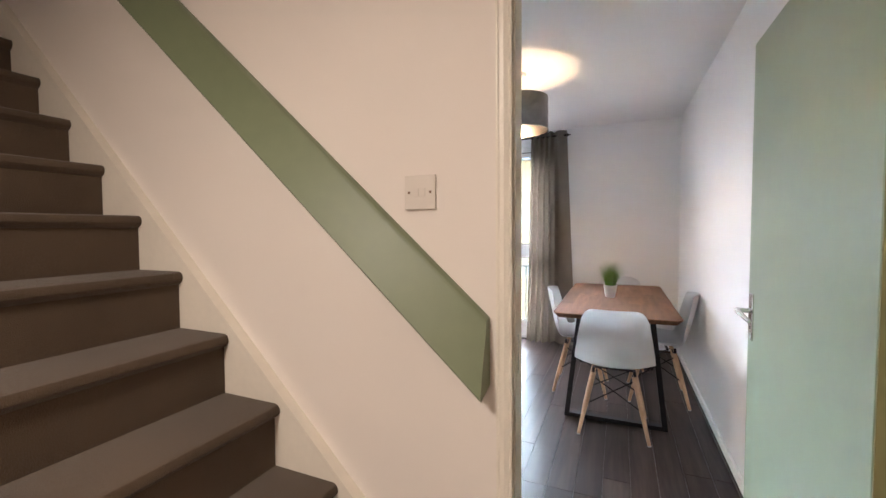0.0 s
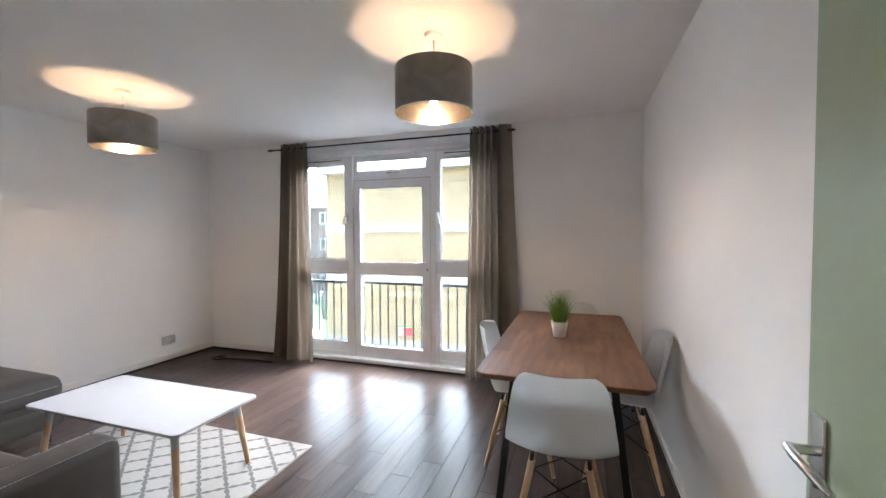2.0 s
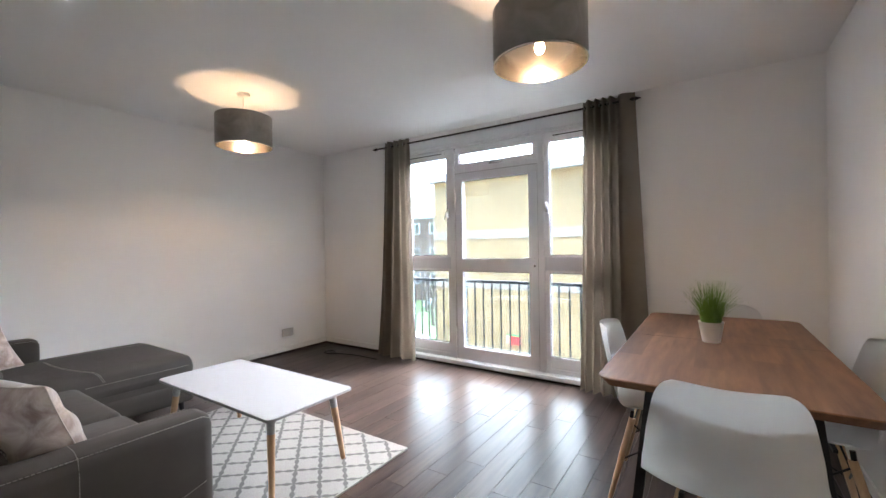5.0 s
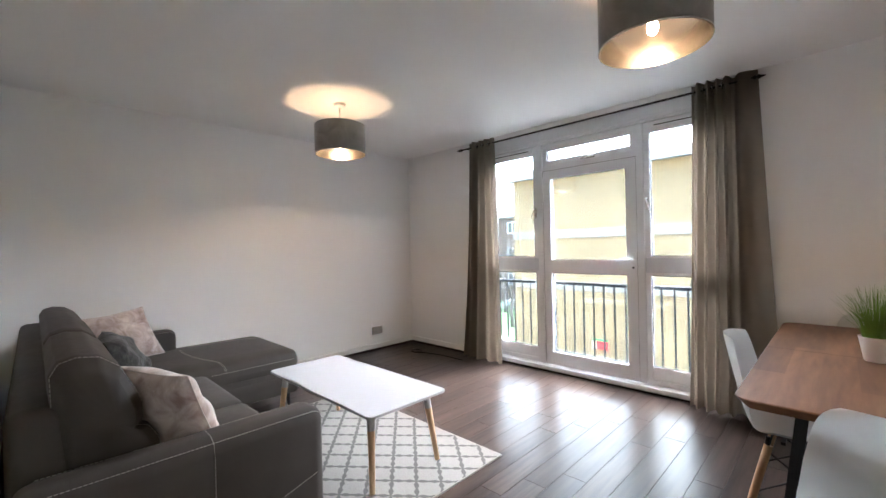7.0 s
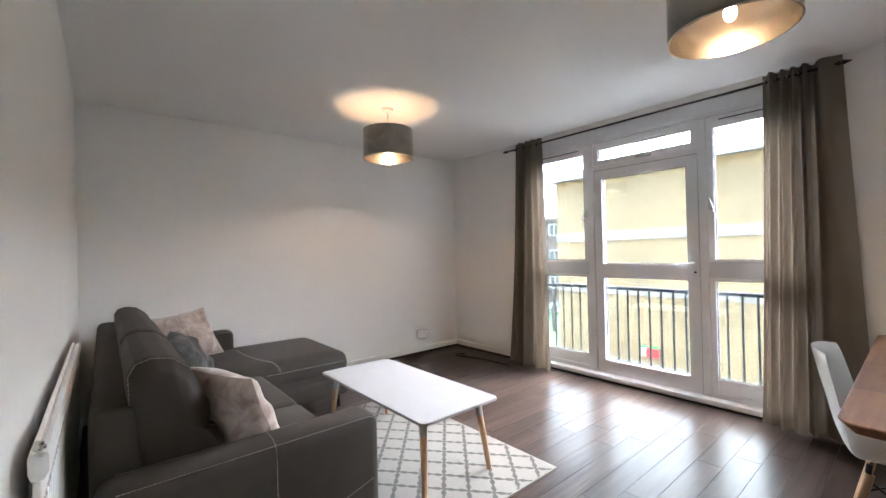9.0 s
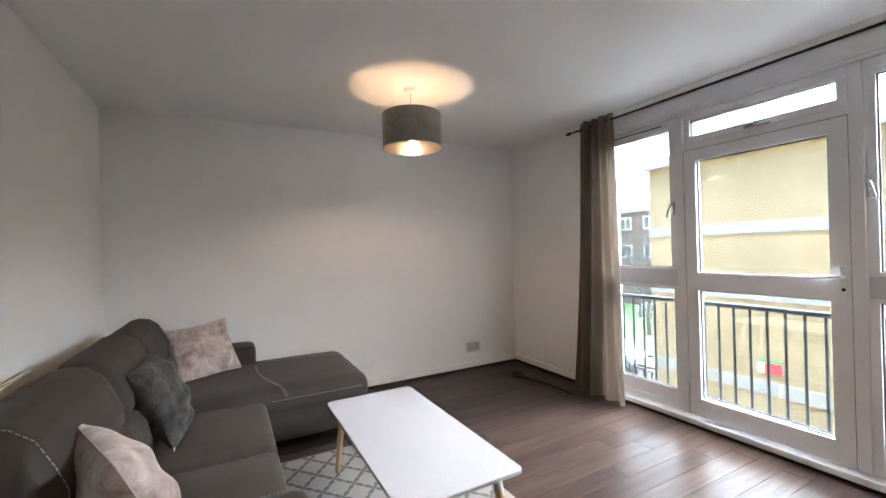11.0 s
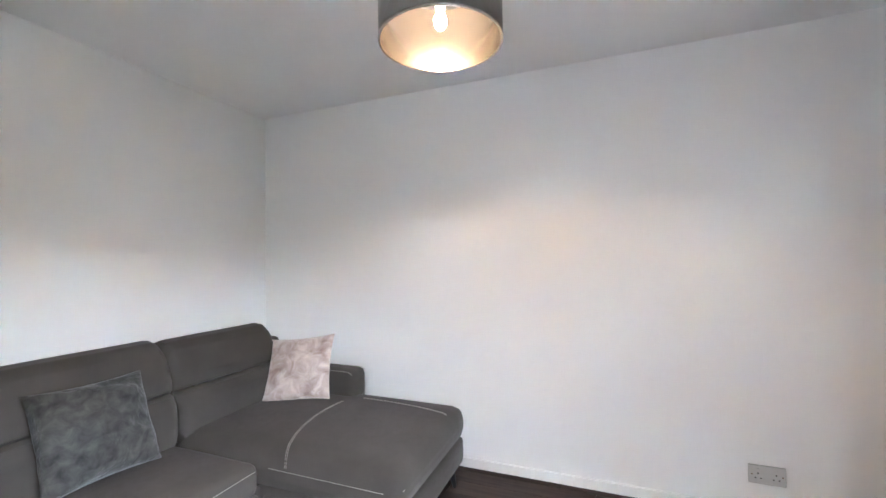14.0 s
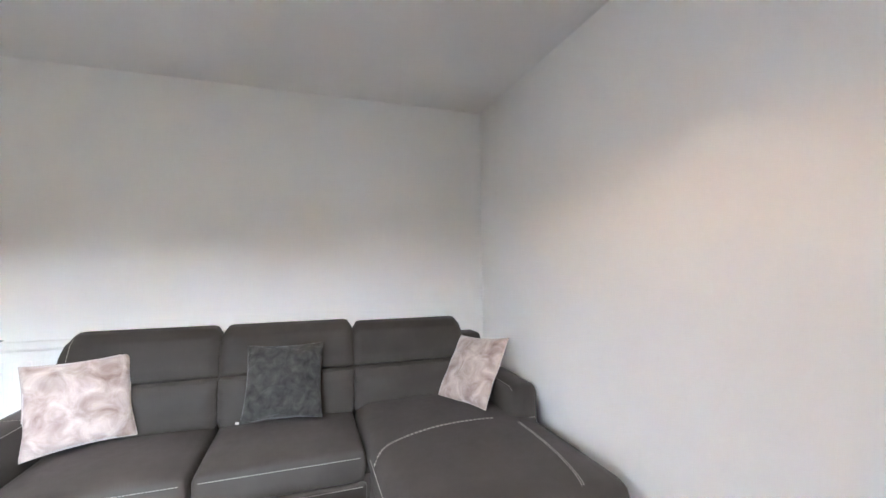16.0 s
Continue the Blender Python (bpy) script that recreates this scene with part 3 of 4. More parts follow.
# side lights
for x0, x1, hx in ((WX0 + 0.071, DL - 0.063, DL - 0.085), (DR + 0.063, WX1 - 0.071, DR + 0.085)):
    part("side_sash", joined((x0, x0 + 0.045, YF + 0.004, YF + 0.06, 1.10, 2.211), (x1 - 0.048, x1, YF + 0.004, YF + 0.06, 1.10, 2.211),
                             (x0 + 0.045, x1 - 0.048, YF + 0.004, YF + 0.06, 1.10, 1.116), (x0 + 0.045, x1 - 0.048, YF + 0.004, YF + 0.06, 2.131, 2.211)), UPVC, win)
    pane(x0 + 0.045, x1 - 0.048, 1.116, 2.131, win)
    part("vent", box(x0 + 0.06, x1 - 0.06, YF - 0.010, YF + 0.003, 2.160, 2.190, 0.003), UPVC, win, "slim trickle vent")
    part("vent_slot", box(x0 + 0.09, x1 - 0.09, YF - 0.0125, YF - 0.0105, 2.171, 2.179), RAIL, win, "dark vent slot")
    wpart("spandrel_rail", x0, x1, 0.978, 1.099, YF + 0.008, YF + 0.06, PANEL)
    part("lower_sash", joined((x0, x0 + 0.04, YF + 0.004, YF + 0.06, 0.062, 0.977), (x1 - 0.034, x1, YF + 0.004, YF + 0.06, 0.062, 0.977),
                              (x0 + 0.04, x1 - 0.034, YF + 0.004, YF + 0.06, 0.062, 0.102), (x0 + 0.04, x1 - 0.034, YF + 0.004, YF + 0.06, 0.957, 0.977)), UPVC, win)
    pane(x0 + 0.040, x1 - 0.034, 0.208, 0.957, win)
    wpart("kick_panel", x0 + 0.041, x1 - 0.035, 0.103, 0.207, YF + 0.012, YF + 0.05, bev=0.002)
    h = part("casement_handle", box(hx - 0.012, hx + 0.012, YF - 0.006, YF + 0.003, 1.50, 1.60, 0.003), CHROME, win, "curved white casement handle")
    sgn = 1 if hx < -1.7 else -1
    part("lever", tube([(hx, YF - 0.006, 1.585), (hx, YF - 0.03, 1.58), (hx - 0.015 * sgn, YF - 0.04, 1.54), (hx - 0.03 * sgn, YF - 0.04, 1.48)], [0.008, 0.008, 0.007, 0.005]), CHROME, h, smooth=True)

bdoor = tagged(new("door_1"), "white painted glazed balcony door, closed", "door", kind="structure")
bd0, bd1 = YF - 0.002, YF + 0.055
part("door_frame", joined((DL, DL + 0.078, bd0, bd1, 0.064, 1.949), (DR - 0.084, DR, bd0, bd1, 0.064, 1.949), (DL + 0.078, DR - 0.084, bd0, bd1, 0.064, 0.190),
                          (DL + 0.078, DR - 0.084, bd0, bd1, 1.869, 1.949), (DL + 0.078, DR - 0.084, bd0, bd1, 0.956, 1.082)), UPVC, bdoor)
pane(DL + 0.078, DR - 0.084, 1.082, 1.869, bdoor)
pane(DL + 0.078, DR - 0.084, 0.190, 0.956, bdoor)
part("door_gap", joined((DL - 0.0038, DL - 0.0004, bd0 + 0.004, bd1, 0.064, 1.952), (DR + 0.0004, DR + 0.0038, bd0 + 0.004, bd1, 0.064, 1.952), (DL, DR, bd0 + 0.004, bd1, 1.9494, 1.9526)), DARKGAP, bdoor, "dark gap round the door")
hp = part("handle_plate", box(DR - 0.042, DR - 0.010, YF - 0.014, YF - 0.0025, 0.974, 1.150, 0.004), UPVC, bdoor, "white door handle plate")
part("lever", tube([(DR - 0.027, YF - 0.014, 1.090), (DR - 0.027, YF - 0.047, 1.090), (DR - 0.09, YF - 0.052, 1.088), (DR - 0.150, YF - 0.050, 1.082)], [0.008, 0.009, 0.008, 0.007]), UPVC, hp, smooth=True)
part("lock", tube([(DR - 0.027, YF - 0.0145, 1.020), (DR - 0.027, YF - 0.018, 1.020)], 0.009), RAIL, hp)
for hz in (0.30, 1.66):
    part("hinge", box(DL - 0.012, DL + 0.008, YF - 0.012, YF - 0.0025, hz, hz + 0.09, 0.002), UPVC, bdoor)

# ---- balcony rail ----
rail = thing("balcony_railing", "dark grey metal railing close outside the window", "railing")
part("top_rail", box(-3.3, -0.2, 5.262, 5.302, 0.826, 0.856, 0.006), RAIL, rail)
part("bottom_rail", box(-3.3, -0.2, 5.270, 5.294, 0.130, 0.150, 0.003), RAIL, rail)
for i in range(32):
    x = -3.288 + i * 0.0995
    part("baluster", tube([(x, 5.282, 0.15), (x, 5.282, 0.826)], 0.0085, 8), RAIL, rail, smooth=True)
structure("trim_balcony_slab", box(-3.4, 0.0, YN + 0.1, 5.34, -0.12, 0.012), CONCRETE, "grey concrete ledge outside the window")

# ---- curtains ----
pole = thing("curtain_pole", "dark bronze curtain pole with pointed finials", "curtain pole")
part("rod", tube([(-3.10, 4.905, 2.303), (-0.50, 4.905, 2.303)], 0.0085), RODM, pole, smooth=True)
for x, s in ((-3.10, -1), (-0.50, 1)):
    prof = [(0.0, 0.0), (0.014, 0.0), (0.014, 0.012), (0.007, 0.016), (0.016, 0.026), (0.010, 0.038), (0.004, 0.060), (0.0, 0.066)]
    part("finial", lathe(prof, 12), RODM, pole, "pointed dark finial", True, Matrix.Translation((x, 4.905, 2.303)) @ pose(0, 0, 0, 0, 90 * s, 0))
for x in (-3.02, -0.58):
    part("bracket", tube([(x, 4.905, 2.303), (x, 4.96, 2.303), (x, 5.04, 2.303)], 0.006), RODM, pole)
    part("rose", tube([(x, 5.03, 2.303), (x, 5.04, 2.303)], 0.02), RODM, pole)


def curtain(x0t, x1t, x0b, x1b, folds, seed, flare, deep=1.0):
    """A hanging drape in soft folds; with flare its outer third hangs as one flat panel that spreads towards the floor."""
    rnd = random.Random(seed)
    ph = [rnd.uniform(-0.5, 0.5) for _ in range(8)]
    split = 0.68 if flare else 1.01

    def fn(u, v):
        z = 0.018 + v * 2.337
        k = v ** 0.8
        xa, xb = x0b + (x0t - x0b) * k, x1b + (x1t - x1b) * k
        y = 4.905 + 0.006 * math.sin(3 * v + 11 * u + ph[3])
        amp = deep * (0.036 + 0.014 * (1 - v) + 0.010 * math.sin(5 * u + ph[1]))
        if u < split:
            w = u / split if flare else u
            x1 = xa + (xb - xa) * (0.50 + 0.10 * v) if flare else xb
            x = xa + (x1 - xa) * (w + 0.012 * math.sin(9 * w + ph[0]) * (1 - v))
            y += amp * math.sin(2 * math.pi * folds * (w + 0.02 * math.sin(6 * w + 3 * v + ph[2])))
            return (x, y, z)
        # a deep fold behind the pleats, then the flat panel
        w = (u - split) / (1 - split)
        xs, xe = xa + (xb - xa) * (0.50 + 0.10 * v), xb
        x = xs + (xe - xs) * max(0.0, (w - 0.06) / 0.94)
        dip = math.exp(-((w - 0.16) / 0.13) ** 2)
        y += 0.062 * dip - 0.022 * math.sin(math.pi * min(1.0, max(0.0, (w - 0.2) / 0.8))) + 0.006 * math.sin(7 * w + 2 * v)
        return (x, y, z)

    bm = sheet(fn, 150, 36)
    bmesh.ops.solidify(bm, geom=bm.faces[:], thickness=0.004)
    return bm


def curtain_thing(label, *a):
    c = thing("curtain", label, "curtain", "curtains at the balcony window")
    part("drape", curtain(*a), CURTAIN, c, smooth=True)
    n = a[4]
    for i in range(int(n)):
        x = a[0] + (a[1] - a[0]) * (0.60 if a[6] else 1.0) * (i + 0.25) / n
        bm = bmesh.new()
        ring = [(x, 4.905 + 0.022 * math.cos(q), 2.303 + 0.022 * math.sin(q)) for q in [2 * math.pi * k / 16 for k in range(17)]]
        part("eyelet", tube(ring, 0.004, 6, bm, False), CHROME, c, "silver eyelet ring", True)


curtain_thing("taupe eyelet curtain drawn narrow beside the window", -2.985, -2.652, -3.135, -2.600, 4, 3, False, 0.7)
curtain_thing("taupe eyelet curtain spread wider behind the table", -0.862, -0.478, -0.912, -0.365, 4, 8, True, 0.8)

# ---- pendant lamps ----


def pendant(x, y):
    p = thing("pendant_lamp", "grey velvet drum pendant with silver lining, lit", "lamp", "pendant lamps", pose(x, y, 0))
    R, z0, z1 = 0.198, 1.994, 2.224
    part("shade", lathe([(R, z0), (R + 0.0015, z0 + 0.003), (R + 0.0015, z1 - 0.003), (R, z1)], 64), SHADE, p, "grey velvet drum shade", True)
    part("lining", lathe([(R - 0.0035, z0 + 0.001), (R - 0.0035, z1 - 0.001)], 64), LINING, p, "brushed silver lining", True)
    part("rim", lathe([(R - 0.004, z0 - 0.002), (R + 0.003, z0 - 0.002), (R + 0.003, z0 + 0.003), (R - 0.004, z0 + 0.003), (R - 0.004, z0 - 0.002)], 64), LINING, p, "thin pale rim", True)
    for k in range(3):
        a = 2 * math.pi * k / 3
        part("spoke", tube([(0.02 * math.cos(a), 0.02 * math.sin(a), z1 - 0.03), ((R - 0.004) * math.cos(a), (R - 0.004) * math.sin(a), z1 - 0.012)], 0.0018, 6), GLOSS, p)
    part("cord", tube([(0, 0, z1 - 0.02), (0, 0, 2.372)], 0.0045, 8), GLOSS, p)
    part("ceiling_rose", lathe([(0.0, 2.366), (0.02, 2.368), (0.044, 2.378), (0.048, 2.399), (0.0, 2.399)], 32), GLOSS, p, "white ceiling rose", True)
    part("lamp_holder", lathe([(0, 2.097), (0.013, 2.097), (0.016, 2.104), (0.019, 2.195), (0.012, 2.215), (0, 2.216)], 20), GLOSS, p, smooth=True)
    part("bulb", lathe([(0.0, 2.036), (0.010, 2.039), (0.018, 2.050), (0.0205, 2.064), (0.018, 2.078), (0.0125, 2.090), (0.011, 2.096), (0.0, 2.096)], 24), BULB, p, "glowing filament bulb", True)
    return p


pendant(-0.617, 3.249)
pendant(-2.968, 3.289)

# ---- rug and coffee table ----
rug = thing("rug", "ivory rug with a grey trellis pattern", "rug", m=pose(-2.33, 2.82, 0))
rug_bm = box(-0.79, 0.79, -0.605, 0.605, 0.001, 0.011, 0.003)
part("woven_field", rug_bm, RUG, rug)
part("binding", joined((-0.797, -0.79, -0.612, 0.612, 0.0008, 0.0095), (0.79, 0.797, -0.612, 0.612, 0.0008, 0.0095), (-0.79, 0.79, -0.612, -0.605, 0.0008, 0.0095), (-0.79, 0.79, 0.605, 0.612, 0.0008, 0.0095)), RUGEDGE, rug, "pale bound edge")


def rounded_slab(x0, x1, y0, y1, z0, z1, r, edge=0.004, under=0.0):
    """A flat top with rounded corners; under: how far the lower edge is set in."""
    bm = bmesh.new()
    rings = []
    for inset, z in ((under, z0), (0.0, z1 - edge), (edge * 0.3, z1 - edge * 0.3), (edge, z1)):
        ring = []
        for cx, cy, a0 in ((x1 - r, y1 - r, 0), (x0 + r, y1 - r, 90), (x0 + r, y0 + r, 180), (x1 - r, y0 + r, 270)):
            for k in range(7):
                a = radians(a0 + 15 * k)
                ring.append(bm.verts.new((cx + (r - inset) * math.cos(a), cy + (r - inset) * math.sin(a), z)))
        rings.append(ring)
    n = len(rings[0])
    for a, b in zip(rings, rings[1:]):
        for i in range(n):
            bm.faces.new((a[i], a[(i + 1) % n], b[(i + 1) % n], b[i]))
    bm.faces.new(rings[0][::-1])
    bm.faces.new(rings[-1])
    return bm


ct = thing("coffee_table", "white coffee table with splayed beech legs", "table", m=pose(-2.308, 2.915, 0))
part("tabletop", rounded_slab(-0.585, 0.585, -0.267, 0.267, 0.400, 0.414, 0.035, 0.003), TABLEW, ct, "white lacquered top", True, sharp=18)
for sx in (-1, 1):
    for sy in (-1, 1):
        top, foot = Vector((sx * 0.485, sy * 0.19, 0.3995)), Vector((sx * 0.535, sy * 0.225, 0.012))
        mid = top.lerp(foot, 0.24)
        lg = part("leg", tube([mid, foot], [0.0195, 0.0135], 14), BEECH, ct, "tapered beech leg", True)
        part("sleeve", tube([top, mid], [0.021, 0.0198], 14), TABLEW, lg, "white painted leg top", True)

# ---- dining table ----
dt = thing("dining_table", "walnut dining table with rounded corners and black legs", "table", m=pose(0.028, 3.811, 0))
part("tabletop", rounded_slab(-0.378, 0.378, -0.79, 0.79, 0.712, 0.746, 0.055, 0.004, 0.03), WALNUT, dt, "walnut veneered top", True, sharp=18)
part("leaf_seam", box(-0.372, 0.372, 0.020, 0.0218, 0.7455, 0.7463), JOINT, dt, "thin seam between the leaves")
for y in (-0.61, 0.61):
    bm = bmesh.new()
    for x0, z0, x1, z1 in ((-0.205, 0.711, -0.318, 0.0), (0.205, 0.711, 0.318, 0.0)):
        s = 1 if x0 > 0 else -1
        q = [(x0, z0), (x0 + s * 0.032, z0), (x1, z1), (x1 - s * 0.032, z1)]
        a = [bm.verts.new((x, y - 0.022, z)) for x, z in q]
        b = [bm.verts.new((x, y + 0.022, z)) for x, z in q]
        for k in range(4):
            bm.faces.new((a[k], a[(k + 1) % 4], b[(k + 1) % 4], b[k]))
        bm.faces.new(a[::-1])
        bm.faces.new(b)
    bm_box(bm, -0.287, 0.287, y - 0.022, y + 0.022, 0.0, 0.026)
    bm_box(bm, -0.20, 0.20, y - 0.03, y + 0.03, 0.690, 0.711)
    part("leg_frame", bm, BLACK, dt, "black steel leg frame")

# ---- plant ----
plant = thing("potted_plant", "artificial grass in a small white pot", "plant", m=pose(-0.012, 3.80, 0.7465))
part("pot", lathe([(0.0, 0.0), (0.032, 0.0), (0.036, 0.004), (0.050, 0.088), (0.052, 0.095), (0.048, 0.095), (0.045, 0.082), (0.0, 0.080)], 40), POT, plant, "white ceramic pot", True)
rnd = random.Random(5)
bm = bmesh.new()
for i in range(420):
    a, r = rnd.uniform(0, 2 * math.pi), 0.036 * math.sqrt(rnd.random())
    h, lean = rnd.uniform(0.12, 0.225), rnd.uniform(0.0, 0.112) * (0.3 + r / 0.036)
    bx, by = r * math.cos(a), r * math.sin(a)
    wv = Vector((-math.sin(a + 0.7), math.cos(a + 0.7), 0)) * 0.0016
    prev = None
    for k in range(5):
        s = k / 4
        c = Vector((bx + math.cos(a) * lean * s ** 1.8, by + math.sin(a) * lean * s ** 1.8, 0.075 + h * s * (1 - 0.10 * s * lean / 0.075)))
        w = wv * (1 - s * 0.85)
        pair = (bm.verts.new(c - w), bm.verts.new(c + w))
        if prev:
            bm.faces.new((prev[0], prev[1], pair[1], pair[0]))
        prev = pair
tagged(part("grass", bm, LEAF, plant, "bright green plastic blades"), kind="stuff")

# ---- shell chairs ----


def shell_point(u, v):
    """A moulded seat shell: u across from -1 to 1, v from the seat's front edge (0) to the top of the back (1)."""
    prof = [(0.235, 0.405), (0.245, 0.425), (0.20, 0.440), (0.08, 0.428), (-0.06, 0.418), (-0.145, 0.438), (-0.192, 0.52), (-0.220, 0.63), (-0.246, 0.74), (-0.262, 0.81)]
    f = v * (len(prof) - 1)
    i = min(int(f), len(prof) - 2)
    t = f - i
    p0, p1, p2, p3 = prof[max(i - 1, 0)], prof[i], prof[i + 1], prof[min(i + 2, len(prof) - 1)]
    y, z = [0.5 * (2 * p1[k] + (p2[k] - p0[k]) * t + (2 * p0[k] - 5 * p1[k] + 4 * p2[k] - p3[k]) * t * t + (3 * p1[k] - p0[k] - 3 * p2[k] + p3[k]) * t ** 3) for k in (0, 1)]
    wid = [0.195, 0.208, 0.222, 0.230, 0.233, 0.233, 0.227, 0.211, 0.188, 0.163]
    w = wid[i] + (wid[i + 1] - wid[i]) * t
    c = max(0.0, (v - 0.87) / 0.13)
    w *= 1 - 0.17 * c ** 3.0
    fr = max(0.0, (0.12 - v) / 0.12)
    w *= 1 - 0.10 * fr * fr
    e = abs(u)
    back = min(1, max(0, (v - 0.45) / 0.25))
    z += (1 - back) * 0.055 * e ** 2.6 * min(1, v * 4)
    y += back * 0.060 * e ** 2.2
    z -= 0.010 * e ** 4 * c
    return Vector((u * w, y, z))


def chair(m):
    ch = thing("dining_chair", "white plastic shell chair on beech dowel legs", "chair", "chairs round the dining table", m)
    bm = sheet(lambda a, b: shell_point(2 * a - 1, b), 20, 40)
    bmesh.ops.solidify(bm, geom=bm.faces[:], thickness=-0.006)
    part("seat_shell", bm, SHELL, ch, "white moulded shell", True)
    tops = {}
    for sx in (-1, 1):
        for sy in (-1, 1):
            top, foot = Vector((sx * 0.118, sy * 0.105 + 0.01, 0.375)), Vector((sx * 0.200, sy * 0.195 + 0.01, 0.004))
            lg = part("leg", tube([top, top.lerp(foot, 0.5), foot], [0.0155, 0.015, 0.010], 12), BEECH, ch, "tapered beech leg", True)
            part("foot_cap", tube([foot + Vector((0, 0, 0.001)), foot - Vector((0, 0, 0.004))], 0.0105, 12), GREYPL, lg)
            part("bracket", tube([top + Vector((0, 0, 0.036)), top - (top - foot) * 0.10], 0.009, 8), BLACK, lg, "black steel bracket")
            tops[sx, sy] = (top, foot)
    for a, b in (((-1, -1), (1, -1)), ((-1, 1), (1, 1)), ((-1, -1), (-1, 1)), ((1, -1), (1, 1))):
        for p, q in ((a, b), (b, a)):
            part("brace", tube([tops[p][0].lerp(tops[p][1], 0.06), tops[q][0].lerp(tops[q][1], 0.52)], 0.0042, 6), BLACK, ch, "black wire brace", True)
    for y in (-0.055, 0.105):
        part("seat_mount", box(-0.125, 0.125, y, y + 0.015, 0.392, 0.404), BLACK, ch, "black steel mount")
    return ch


c0 = chair(pose(0.025, 3.135, 0, 0, 0, 0))
copy_thing(c0, pose(0.335, 3.79, 0, 0, 0, 90))
copy_thing(c0, pose(-0.235, 3.77, 0, 0, 0, -90))
copy_thing(c0, pose(0.06, 4.52, 0, 0, 0, 180))

# ---- sofa ----
sofa = thing("corner_sofa", "dark grey leather corner sofa with a chaise and pale stitching", "sofa")


def puffy(x0, x1, y0, y1, z0, z1, r, crown=0.0, seg=4, cuts=6):
    """A padded block: rounded edges and a slight crown on top."""
    bm = box(x0, x1, y0, y1, z0, z1)
    bmesh.ops.subdivide_edges(bm, edges=bm.edges[:], cuts=cuts, use_grid_fill=True)
    cx, cy, cz = (x0 + x1) / 2, (y0 + y1) / 2, (z0 + z1) / 2
    hx, hy, hz = (x1 - x0) / 2, (y1 - y0) / 2, (z1 - z0) / 2
    r = min(r, hx, hy, hz)
    # concentrate the loops near the edges, then round by distance to an inner box
    for v in bm.verts:
        q = []
        for c, h, o in ((v.co.x, hx, cx), (v.co.y, hy, cy), (v.co.z, hz, cz)):
            q.append((c - o) / h)
        # remap: inner loops spread between -edge and edge, two outer loops inside the rounding
        w = []
        for s, h in zip(q, (hx, hy, hz)):
            lim = 1 - r / h
            k = round((s + 1) / 2 * (cuts + 1))
            table = [-1, -1 + (1 - lim) * 0.29, -1 + (1 - lim)]
            if k <= 2:
                t = table[k]
            elif k >= cuts - 1:
                t = -table[cuts + 1 - k]
            else:
                t = lim * (-1 + 2 * (k - 2) / (cuts - 3))
            w.append(t)
        p = Vector((w[0] * hx, w[1] * hy, w[2] * hz))
        inner = Vector((max(-hx + r, min(hx - r, p.x)), max(-hy + r, min(hy - r, p.y)), max(-hz + r, min(hz - r, p.z))))
        d = p - inner
        if d.length > 1e-6:
            p = inner + d.normalized() * r
        if crown and p.z > 0:
            p.z += crown * (1 - (p.x / hx) ** 2) * (1 - (p.y / hy) ** 2)
        v.co = Vector((cx, cy, cz)) + p
    return bm


def stitch(points, parent, r=0.0016, gap=0.012):
    """A row of short pale stitches along a line of points."""
    bm = bmesh.new()
    pts = [Vector(p) for p in points]
    for a, b in zip(pts, pts[1:]):
        n = max(1, int((b - a).length / gap))
        for k in range(n):
            tube([a.lerp(b, (k + 0.12) / n), a.lerp(b, (k + 0.82) / n)], r, 5, bm)
    return part("stitching", bm, STITCH, parent, "pale contrast stitching")


XA, XB = -4.045, -1.615        # outer faces of the arms
S1, S2 = -3.158, -2.456        # seams between the seats
AW = 0.165
YB = 1.462                     # back of the sofa
ZS = 0.418                     # top of the seats
# base and back frame
part("base", joined((XA + 0.02, XB - 0.02, YB + 0.03, 2.315, 0.125, 0.300), (XA + 0.02, S1 - 0.015, 2.315, 2.965, 0.125, 0.300)), LEATHER, sofa, "grey leather base")
part("back_frame", puffy(XA + 0.01, XB - AW - 0.004, YB, YB + 0.17, 0.14, 0.775, 0.04), LEATHER, sofa, smooth=True)
# arms
for x0, x1 in ((XA, XA + AW), (XB - AW, XB)):
    y1, h = (2.33, 0.03) if x0 < -3 else (2.36, 0.0)
    arm = part("arm", puffy(x0, x1, YB + 0.01, y1, 0.13, 0.586 + h, 0.048, 0.006), LEATHER, sofa, smooth=True)
    out = x1 if x0 > -3 else x0
    for xs in (x0 + 0.012, x1 - 0.012):
        stitch([(xs, YB + 0.06, 0.577 + h), (xs, y1 - 0.045, 0.577 + h), (xs, y1 - 0.012, 0.56 + h)], arm, 0.0013)
    stitch([(x0 + 0.012, 1.95, 0.577 + h), (x0 + 0.05, 1.95, 0.591 + h), (x1 - 0.05, 1.95, 0.591 + h), (x1 - 0.012, 1.95, 0.577 + h), (x1 + 0.001, 1.95, 0.53 + h), (x1 + 0.001, 1.95, 0.17)], arm, 0.0013)
    stitch([(x1 + 0.0005, 1.97, 0.235), (x1 + 0.0005, y1 - 0.04, 0.335)], arm, 0.0013)
    stitch([(x0 + 0.03, y1 + 0.0005, 0.45), (x1 - 0.03, y1 + 0.0005, 0.45)], arm, 0.0013)
